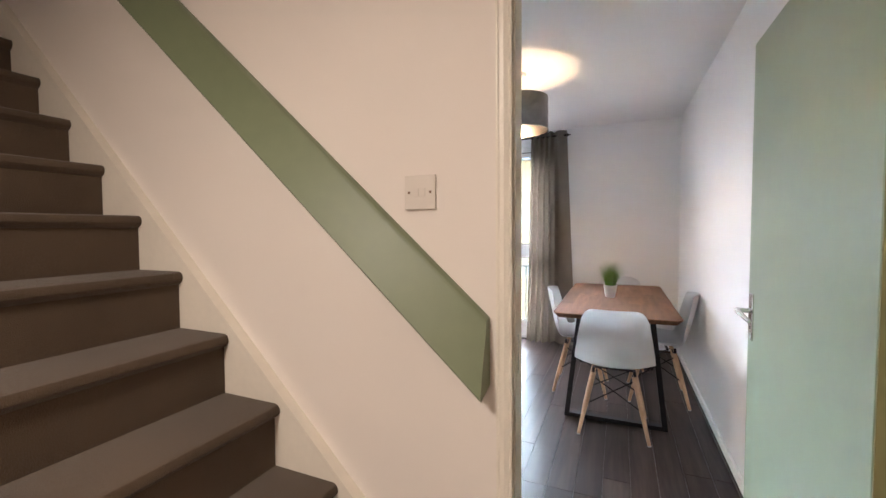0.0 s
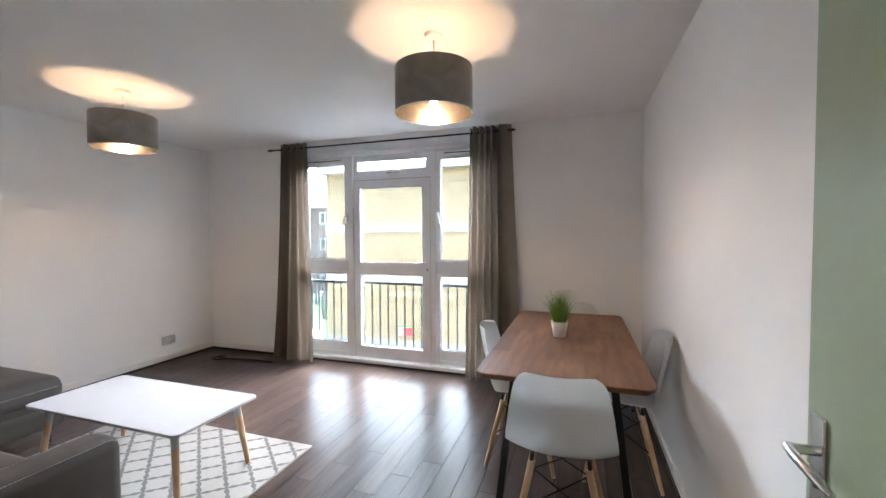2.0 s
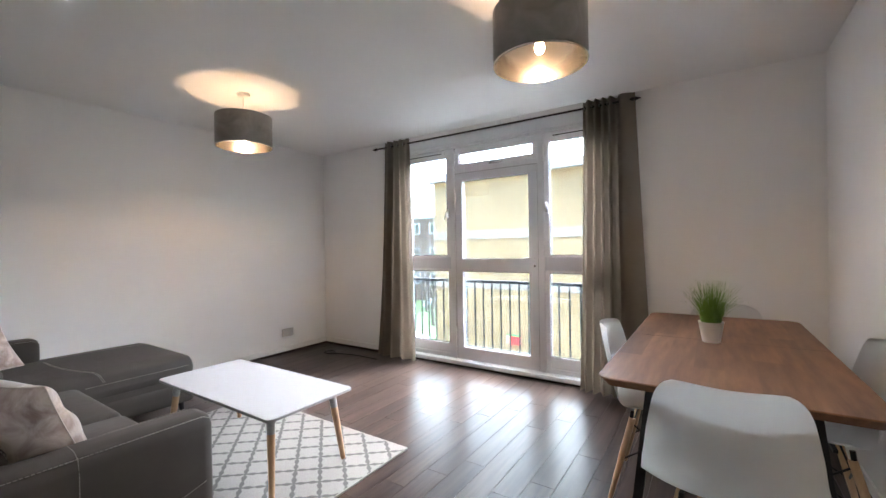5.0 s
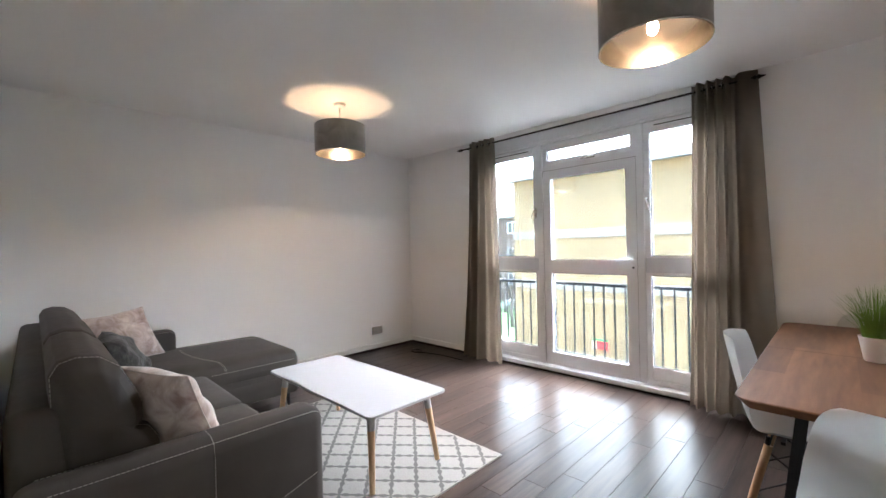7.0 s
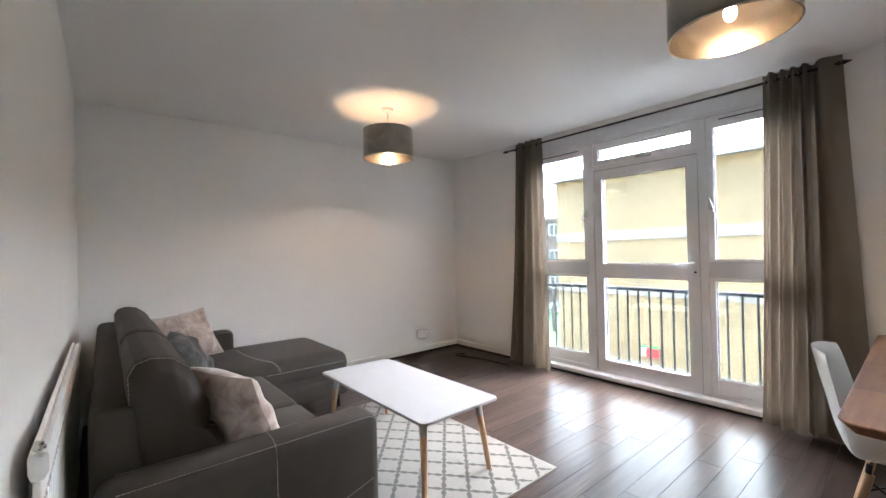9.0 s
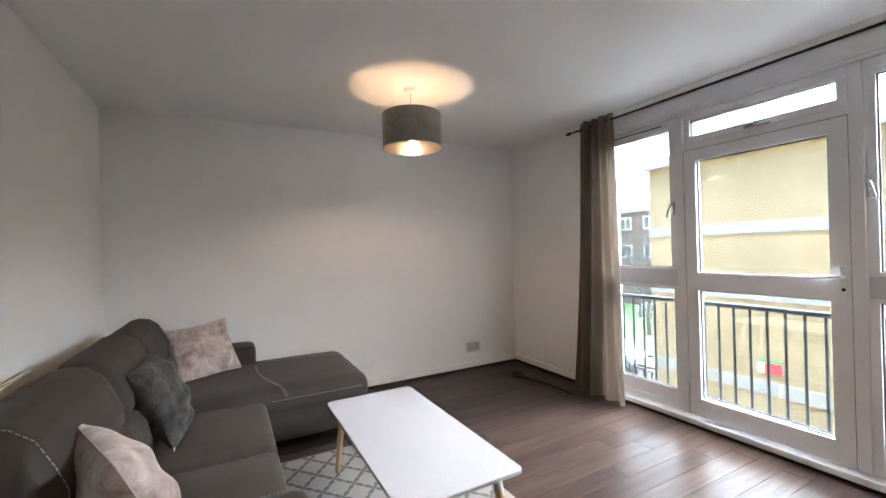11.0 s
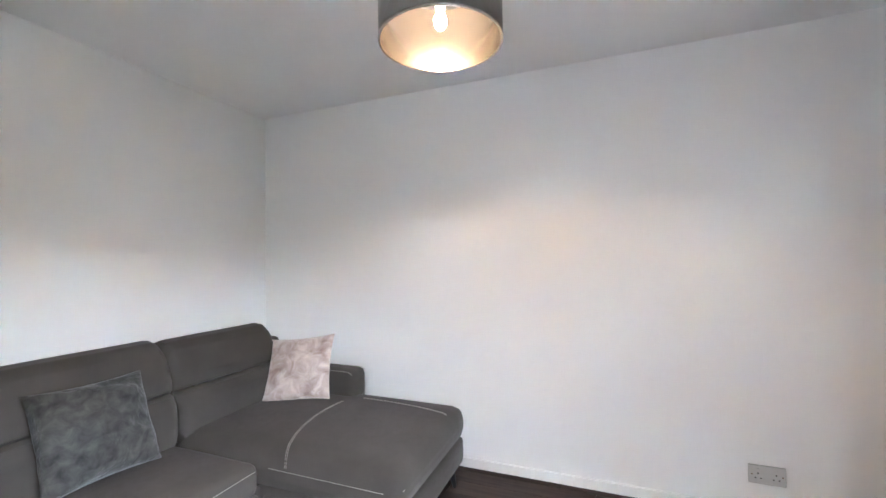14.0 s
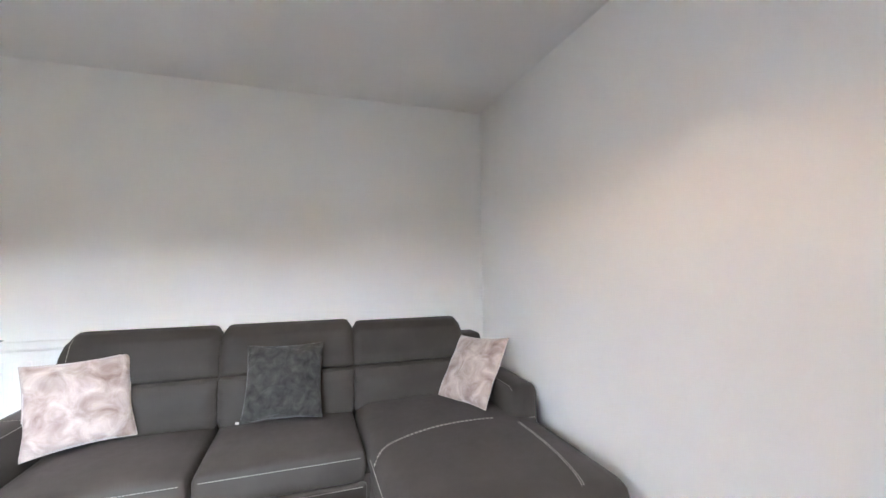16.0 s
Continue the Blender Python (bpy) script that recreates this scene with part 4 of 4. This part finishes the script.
# seats
for x0, x1 in ((S1 + 0.003, S2 - 0.003), (S2 + 0.003, XB - AW - 0.003)):
    st = part("seat_cushion", puffy(x0, x1, 1.70, 2.34, 0.265, ZS - 0.004, 0.045, 0.016), LEATHER, sofa, smooth=True)
    stitch([(x0 + 0.03, 2.336, 0.382), (x1 - 0.03, 2.336, 0.382)], st, 0.0015)
    part("front_panel", puffy(x0, x1, 2.22, 2.335, 0.118, 0.270, 0.02), LEATHER, sofa, smooth=True)
    stitch([(x0 + 0.02, 2.3365, 0.255), (x1 - 0.02, 2.3365, 0.255)], st, 0.0015)
ch2 = part("chaise_pad", puffy(XA + 0.012, S1 - 0.003, 1.70, 3.01, 0.262, ZS + 0.036, 0.080, 0.018, cuts=13), LEATHER, sofa, smooth=True)
part("chaise_panel", puffy(XA + 0.012, S1 - 0.006, 2.32, 2.99, 0.118, 0.268, 0.03), LEATHER, sofa, smooth=True)


def pad_top(x, y):
    """The height of the chaise pad's upper surface."""
    cx, hx, cy, hy, hz, r = (XA + 0.012 + S1 - 0.003) / 2, (S1 - 0.015 - XA) / 2, 2.355, 0.655, (ZS + 0.036 - 0.262) / 2, 0.080
    dx, dy = max(0.0, abs(x - cx) - hx + r), max(0.0, abs(y - cy) - hy + r)
    d = min(r, math.hypot(dx, dy))
    return 0.262 + 2 * hz - r + math.sqrt(r * r - d * d) + 0.018 * max(0.0, (1 - ((x - cx) / hx) ** 2) * (1 - ((y - cy) / hy) ** 2)) + 0.002


for o in (0.0, 0.009):
    arc = [(S1 - 0.006 - 0.62 * t, 2.30 + 0.16 * (1 - t) ** 2.6 + 0.018 * t * t + o) for t in [k / 28 for k in range(29)]]
    stitch([(x, y, pad_top(x, y)) for x, y in arc], ch2, 0.0016)
    side = [(-3.885 + o + 0.055 * t ** 3, 2.40 + 0.56 * t) for t in [k / 24 for k in range(25)]]
    stitch([(x, y, pad_top(x, y)) for x, y in side], ch2, 0.0016)
stitch([(S1 - 0.004, 2.37, 0.385), (S1 - 0.0035, 2.95, 0.385)], ch2, 0.0015)
stitch([(S1 - 0.06, 3.006, 0.375), (XA + 0.07, 3.006, 0.375)], ch2, 0.0015)


def back_cushion(x0, x1, last, drop=0.0):
    """A back cushion in two padded rolls that leans back."""
    cx, hw = (x0 + x1) / 2, (x1 - x0) / 2 - 0.004
    prof = [(1.815, 0.385), (1.838, 0.43), (1.842, 0.52), (1.830, 0.595), (1.802, 0.640), (1.768, 0.651), (1.788, 0.668), (1.787, 0.72), (1.762, 0.78), (1.725, 0.85), (1.675, 0.888), (1.620, 0.897), (1.575, 0.885), (1.555, 0.85), (1.560, 0.70), (1.60, 0.40)]

    def fn(a, b):
        n = len(prof) - 1
        f = b * n
        i = min(int(f), n - 1)
        t = f - i
        t = t * t * (3 - 2 * t) * 0.4 + t * 0.6
        y = prof[i][0] + (prof[i + 1][0] - prof[i][0]) * t
        z = prof[i][1] + (prof[i + 1][1] - prof[i][1]) * t
        z += (0.05 - drop) * max(0.0, z - 0.64)
        u = 2 * a - 1
        e = abs(u)
        k = 1 - max(0.0, (e - 0.86) / 0.14) ** 2.6 * 0.22
        yc, zc = 1.69, 0.62
        y2, z2 = yc + (y - yc) * k, zc + (z - zc) * (1 - max(0.0, (e - 0.88) / 0.12) ** 2.4 * 0.13)
        y2 += 0.003 * math.sin(4 * u + 7 * z + cx) * (1 - e)
        return (cx + u * hw * (1 - 0.006 * math.cos(8 * z)), y2, z2)

    bm = bmesh.new()
    rings = [[bm.verts.new(fn(i / 30, j / 60)) for j in range(61)] for i in range(31)]
    for p, q in zip(rings, rings[1:]):
        for j in range(61):
            bm.faces.new((p[j], p[(j + 1) % 61], q[(j + 1) % 61], q[j]))
    # rounded ends: rings that shrink to the middle while they bulge out
    for ring, way in ((rings[0], -1), (rings[-1], 1)):
        c = sum((v.co for v in ring), Vector()) / len(ring)
        prev, depth = ring, 0.034 if last and way > 0 else 0.012
        for s in (0.96, 0.88, 0.74, 0.55, 0.30, 0.1):
            cur = []
            for v in ring:
                q = c + (v.co - c) * s
                q.x += way * depth * math.sqrt(1 - s * s) * min(1.0, max(0.0, (q.z - 0.57) / 0.1))
                cur.append(bm.verts.new(q))
            for j in range(61):
                f = (prev[j], prev[(j + 1) % 61], cur[(j + 1) % 61], cur[j])
                bm.faces.new(f if way > 0 else f[::-1])
            prev = cur
        bm.faces.new(prev)
    bmesh.ops.recalc_face_normals(bm, faces=bm.faces)
    b = part("back_cushion", bm, LEATHER, sofa, "padded leather back cushion", True)
    if last:
        stitch([fn((x1 - 0.03 - cx + hw) / (2 * hw), j / 60) for j in range(4, 57)], b, 0.0014)


back_cushion(-3.848, S1, False, 0.055)
back_cushion(S1, S2, False)
back_cushion(S2, XB - AW + 0.01, True)
for x, y in ((-3.95, 2.93), (-3.25, 2.93), (-3.05, 2.26), (-2.4, 2.26), (-1.72, 2.28), (-1.72, 1.62), (-3.95, 1.62)):
    part("leg", tube([(x, y, 0.128), (x + (0.015 if x > -3 else -0.012), y + 0.02, 0.0)], [0.022, 0.012], 10), BLACK, sofa, "black tapered leg", True)

# ---- cushions ----


def cushion(name, label, origin, right, up, size, thick, mat, seed, piping=True):
    """A square cushion: origin is its lower left corner, right and up its edges, swelling along their normal."""
    o, r, u = Vector(origin), Vector(right).normalized(), Vector(up).normalized()
    n = r.cross(u).normalized()
    sw, sh = size if isinstance(size, tuple) else (size, size)
    u = n.cross(r).normalized()
    th = thing(name, label, "cushion", "scatter cushions")
    rn = random.Random(seed)
    p1, p2, p3 = rn.uniform(0, 6), rn.uniform(0, 6), rn.uniform(0, 6)

    def at(a, b, side):
        s, t = 2 * a - 1, 2 * b - 1
        pin = 1 - 0.075 * (1 - s * s) * abs(t) ** 3
        pin2 = 1 - 0.075 * (1 - t * t) * abs(s) ** 3
        env = ((1 - abs(s) ** 2.6) * (1 - abs(t) ** 2.6)) ** 0.5
        d = thick * env * (1 + 0.12 * math.sin(9 * a + 5 * b + p1) + 0.08 * math.sin(17 * b - 7 * a + p2))
        if mat is GREYV:
            d += env * (0.009 * abs(math.sin(14 * b + 1.6 * math.sin(5 * a + p3) + 2 * a)) + 0.004 * math.sin(23 * b + 9 * a))
        return o + r * (sw * (0.5 + 0.5 * s * pin2)) + u * (sh * (0.5 + 0.5 * t * pin)) + n * side * d

    bm = bmesh.new()
    N = 36
    for side in (1, -1):
        g = [[bm.verts.new(at(i / N, j / N, side)) for j in range(N + 1)] for i in range(N + 1)]
        for i in range(N):
            for j in range(N):
                bm.faces.new((g[i][j], g[i + 1][j], g[i + 1][j + 1], g[i][j + 1]))
    bmesh.ops.remove_doubles(bm, verts=bm.verts, dist=0.0005)
    part("cover", bm, mat, th, smooth=True)
    if piping:
        loop = [at(k / N, 0, 1) for k in range(N)] + [at(1, k / N, 1) for k in range(N)] + [at(1 - k / N, 1, 1) for k in range(N)] + [at(0, 1 - k / N, 1) for k in range(N + 1)]
        part("piping", tube(loop, 0.0024, 6, None, False), WHITEC, th, "pale piped edge", True)
    return th


cushion("cushion", "pink crushed velvet cushion in the sofa's corner", (-3.640, 1.845, 0.440), (-0.142, 0.381, 0.035), (-0.185, -0.124, 0.335), 0.41, 0.062, PINK, 1)
cushion("cushion", "pink crushed velvet cushion leaning by the sofa arm", (-2.135, 1.872, 0.445), (0.908, 0.418, -0.02), (0.067, -0.145, 0.36), (0.40, 0.40), 0.082, PINK, 2)
cushion("cushion", "dark grey crushed velvet cushion on the middle seat", (-2.978, 1.958, 0.448), (0.40, -0.03, 0.0), (0.005, -0.155, 0.335), 0.40, 0.085, GREYV, 3, False)

grey = [o for o in bpy.data.objects if o.get("label", "").startswith("dark grey crushed")][0]
part("tag", box(-2.578, -2.562, 1.925, 1.929, 0.452, 0.464, 0.001), WHITEC, grey, "small white label")

# ---- radiator ----
rad = thing("radiator", "slim white panel radiator behind the sofa", "radiator")
part("panel", box(-2.75, -1.335, 1.392, 1.404, 0.20, 0.790, 0.003), GLOSS, rad)
for i in range(34):
    x = -2.70 + i * 0.04
    part("rib", box(x, x + 0.022, 1.4045, 1.409, 0.26, 0.74, 0.002), GLOSS, rad)


def cap_bar(x0, x1):
    """The folded top of the radiator: a hollow-sided bar that narrows to the panel below it."""
    prof = ((1.390, 0.791), (1.385, 0.806), (1.385, 0.838), (1.388, 0.845), (1.397, 0.845), (1.399, 0.838), (1.406, 0.838), (1.408, 0.845), (1.414, 0.845), (1.417, 0.838), (1.417, 0.806), (1.409, 0.791))
    bm = bmesh.new()
    a = [bm.verts.new((x0, y, z)) for y, z in prof]
    b = [bm.verts.new((x1, y, z)) for y, z in prof]
    n = len(prof)
    for k in range(n):
        bm.faces.new((a[k], a[(k + 1) % n], b[(k + 1) % n], b[k]))
    bm.faces.new(a[::-1])
    bm.faces.new(b)
    return bm


part("top_rail", cap_bar(-2.755, -1.330), GLOSS, rad, "folded white top edge")
valve = part("valve", lathe([(0, 0), (0.010, 0), (0.011, 0.006), (0.007, 0.010), (0.007, 0.016), (0, 0.017)], 14), CHROME, rad, "chrome bleed valve", True, pose(-1.352, 1.401, 0.8455))
part("spigot", tube([(-1.352, 1.401, 0.853), (-1.372, 1.396, 0.855)], 0.004, 8), CHROME, valve)
for x in (-2.4, -1.6):
    part("bracket", box(x, x + 0.03, 1.361, 1.3915, 0.35, 0.7), GLOSS, rad)

# ---- cable on the floor ----
cable = thing("cable", "thin black cable looped on the floor", "cable")
pts = []
for k in range(25):
    a = 2 * math.pi * k / 24
    pts.append((-3.72 + 0.075 * math.cos(a + 2.5), 4.72 + 0.055 * math.sin(a + 2.5), 0.006 + 0.004 * (k % 24 == 0)))
tail = [(-3.66 + (0.62) * t, 4.70 + 0.10 * t + 0.03 * math.sin(4 * t), 0.005) for t in [k / 16 for k in range(17)]]
part("wire", tube(pts + tail, 0.006, 8), BLACK, cable, smooth=True)
part("plug", tube([pts[0], (pts[0][0] - 0.02, pts[0][1] - 0.01, 0.008)], 0.006), GREYPL, cable)

# ---- outside ----
GZ = -4.75
structure("ground", sheet(lambda u, v: (-400 + 800 * u, 5.4 + 800 * v, GZ), 8, 8), ASPHALT, "grey tarmac yard far below the window")
structure("ground_lawn", box(-60, -12.2, 21.6, 60, GZ - 0.2, GZ + 0.12), GRASS, "green lawn between the blocks")
structure("pavement", box(-60, -12.0, 19.9, 21.2, GZ - 0.2, GZ + 0.10), CONCRETE, "grey pavement along the lawn")

# unseen outside of this block, added to shade the brick wall opposite
structure("wall_facade", joined((-18, XW - 0.15, YN - 0.2, YN + 0.30, GZ, 7.4), (XE + 0.15, 16, YN - 0.2, YN + 0.30, GZ, 7.4), (XW - 0.15, XE + 0.15, YN - 0.2, YN + 0.30, H + 0.13, 7.4), (XW - 0.15, XE + 0.15, YN - 0.2, YN + 0.30, GZ, -0.13)), YBRICK,
          "unseen yellow brick outer wall of this block, added for shade")
structure("roof_slab", box(-18, 16, -8, YN + 0.5, 7.4, 7.7), FELT, "unseen flat roof of this block, added for shade")

block = thing("apartment_building", "yellow brick apartment block with grey concrete bands", "building", m=pose(-9.35, 15.0, GZ))
BW, BD, BH = 26.0, 9.0, 3.76 - GZ
part("wall", box(0, BW, 0, BD, 0, BH), YBRICK, block, "yellow stock brick wall")
for z0, z1 in ((1.48, 1.79), (-0.38, -0.12), (-2.92, -2.56)):
    bnd = part("concrete_band", box(-0.03, BW, -0.035, BD, z0 - GZ, z1 - GZ), CONCRETE, block, "grey concrete band")
    for k in range(9):
        part("joint", box(0.9 + 2.7 * k, 0.93 + 2.7 * k, -0.039, -0.0355, z0 - GZ, z1 - GZ), SIGNW, bnd)
part("fascia", box(-0.25, BW, -0.28, BD + 0.2, BH, BH + 0.30), FELT, block, "grey roof fascia")
part("parapet_rail", tube([(0.0, 1.2, BH + 1.0), (BW, 1.2, BH + 1.0)], 0.02, 6), RAIL, block)
part("roof", box(-0.1, BW, 0.0, BD, BH + 0.301, BH + 0.36), FELT, block)

sign = thing("wall_sign", "red and green notice on the brick wall", "sign", m=pose(-5.96, 14.96, -2.14))
part("board", box(-0.28, 0.28, 0.0, 0.02, -0.19, 0.16), SIGNW, sign)
part("red_field", box(-0.12, 0.28, -0.004, -0.0005, -0.19, 0.09), SIGNR, sign)
part("green_field", box(-0.28, 0.28, -0.004, -0.0005, 0.095, 0.16), SIGNG, sign)
for k in range(3):
    part("text_bar", box(-0.25, -0.15, -0.003, -0.0005, -0.15 + 0.07 * k, -0.12 + 0.07 * k), SIGNR, sign)

far = thing("apartment_building", "distant brown brick block with white windows", "building", m=pose(-34, 37.0, GZ))
part("wall", box(0, 24, 0, 9, 0, 4.3 - GZ), RBRICK, far, "brown brick wall")
part("roof", box(-0.2, 24.2, -0.2, 9, 4.3 - GZ, 4.55 - GZ), FELT, far)
for k in range(9):
    for z in (2.6, -0.1, -2.8):
        x = 0.9 + 2.6 * k
        w = part("window", joined((x, x + 1.3, -0.06, 0.02, z - GZ, z + 0.08 - GZ), (x, x + 1.3, -0.06, 0.02, z + 1.12 - GZ, z + 1.2 - GZ), (x, x + 0.08, -0.06, 0.02, z + 0.08 - GZ, z + 1.12 - GZ), (x + 0.61, x + 0.69, -0.06, 0.02, z + 0.08 - GZ, z + 1.12 - GZ), (x + 1.22, x + 1.3, -0.06, 0.02, z + 0.08 - GZ, z + 1.12 - GZ)), SIGNW, far, "white window frame")
        part("pane", box(x + 0.08, x + 1.22, -0.03, -0.01, z + 0.08 - GZ, z + 1.12 - GZ), CARGLASS, w)


def bare_tree(x, y, h, seed):
    rn = random.Random(seed)
    t = thing("tree", "tall bare winter tree", "tree", m=pose(x, y, GZ))
    bm, tw = bmesh.new(), bmesh.new()

    def grow(p, d, length, r, depth):
        q = p + d * length
        mid = p.lerp(q, 0.5) + Vector((rn.uniform(-1, 1), rn.uniform(-1, 1), 0)) * length * 0.06
        tube([p, mid, q], [r, r * 0.85, r * 0.68], 6 if depth < 2 else 4, bm if depth < 2 else tw, False)
        if depth > 5:
            return
        for _ in range(3 if depth < 5 else 2):
            nd = (d + Vector((rn.uniform(-1, 1), rn.uniform(-1, 1), rn.uniform(-0.15, 0.7))) * 0.62).normalized()
            grow(p.lerp(q, rn.uniform(0.55, 1.0)), nd, length * rn.uniform(0.6, 0.82), r * 0.55, depth + 1)

    grow(Vector((0, 0, 0)), Vector((0.03, 0, 1)).normalized(), h * 0.30, h * 0.018, 0)
    part("trunk", bm, BARK, t, smooth=True)
    tagged(part("crown", tw, BARK, t, "bare twigs"), kind="stuff")


bare_tree(-17.2, 26.0, 9.0, 4)
bare_tree(-21.5, 31.0, 8.0, 9)


def car(x, y, rz, mat, label):
    c = thing("car", label, "car", m=pose(x, y, GZ, 0, 0, rz))
    prof = [(-2.0, 0.35), (-2.05, 0.75), (-1.75, 0.92), (-1.15, 0.98), (-0.65, 1.42), (0.85, 1.45), (1.55, 1.02), (2.0, 0.92), (2.08, 0.6), (2.0, 0.35)]
    bm = bmesh.new()
    a = [bm.verts.new((px, -0.82 if pz < 1.2 else -0.66, pz)) for px, pz in prof]
    b = [bm.verts.new((px, 0.82 if pz < 1.2 else 0.66, pz)) for px, pz in prof]
    n = len(prof)
    for k in range(n):
        bm.faces.new((a[k], a[(k + 1) % n], b[(k + 1) % n], b[k]))
    bm.faces.new(a[::-1])
    bm.faces.new(b)
    part("body", bm, mat, c)
    for s in (-1, 1):
        part("side_window", box(-0.75, 0.95, s * 0.765 - 0.01, s * 0.765 + 0.01, 1.02, 1.34, 0.01), CARGLASS, c)
        for wx in (-1.25, 1.3):
            w = part("wheel", tube([(wx, s * 0.72, 0.32), (wx, s * 0.86, 0.32)], 0.32, 18), RUBBER, c)
            part("rim", tube([(wx, s * 0.861, 0.32), (wx, s * 0.868, 0.32)], 0.2, 14), CHROME, w)


car(-15.0, 23.2 - 4.4, 8, CARW, "silver parked car in the yard below")
car(-21.0, 33.5, 20, CARW, "pale parked car beyond the lawn")

fence = thing("fence", "low grey metal fence along the yard", "fence", m=pose(-13.5, 17.4, GZ))
for k in range(2):
    part("rail", tube([(0, 0, 0.5 + 0.5 * k), (3.4, -1.0, 0.5 + 0.5 * k)], 0.03, 6), RAIL, fence)
for k in range(9):
    part("post", tube([(0.425 * k, -0.125 * k, 0), (0.425 * k, -0.125 * k, 1.05)], 0.03, 6), RAIL, fence)

# ---- floor planks ----
floor = tagged(new("floor"), "dark brown laminate planks", "floor", kind="structure")
PW, PL, GAP = 0.1295, 0.98, 0.0016


def plank_mesh(length):
    bm = box(GAP / 2, PW - GAP / 2, GAP / 2, length - GAP / 2, -0.010, 0.0)
    bmesh.ops.bevel(bm, geom=[e for e in bm.edges if all(v.co.z > -0.001 for v in e.verts)], offset=0.0005, segments=1, affect="EDGES")
    bmesh.ops.recalc_face_normals(bm, faces=bm.faces)
    me = bpy.data.meshes.new("plank")
    bm.to_mesh(me)
    bm.free()
    me.materials.append(FLOORM)
    return me


cache = {}
rnd = random.Random(12)
x = XW
while x < XE - 0.005:
    y = YS + 0.002 - rnd.choice((0.0, 0.2, 0.4, 0.6, 0.8))
    while y < YN - 0.002:
        a, b = max(y, YS + 0.002), min(y + PL, YN + 0.03)
        key = round(b - a, 2)
        if key > 0.03:
            if key not in cache:
                cache[key] = plank_mesh(b - a)
            ob = new("plank", cache[key])
            ob.location = (x, a, 0)
            ob.parent = floor
        y += PL
    x += PW
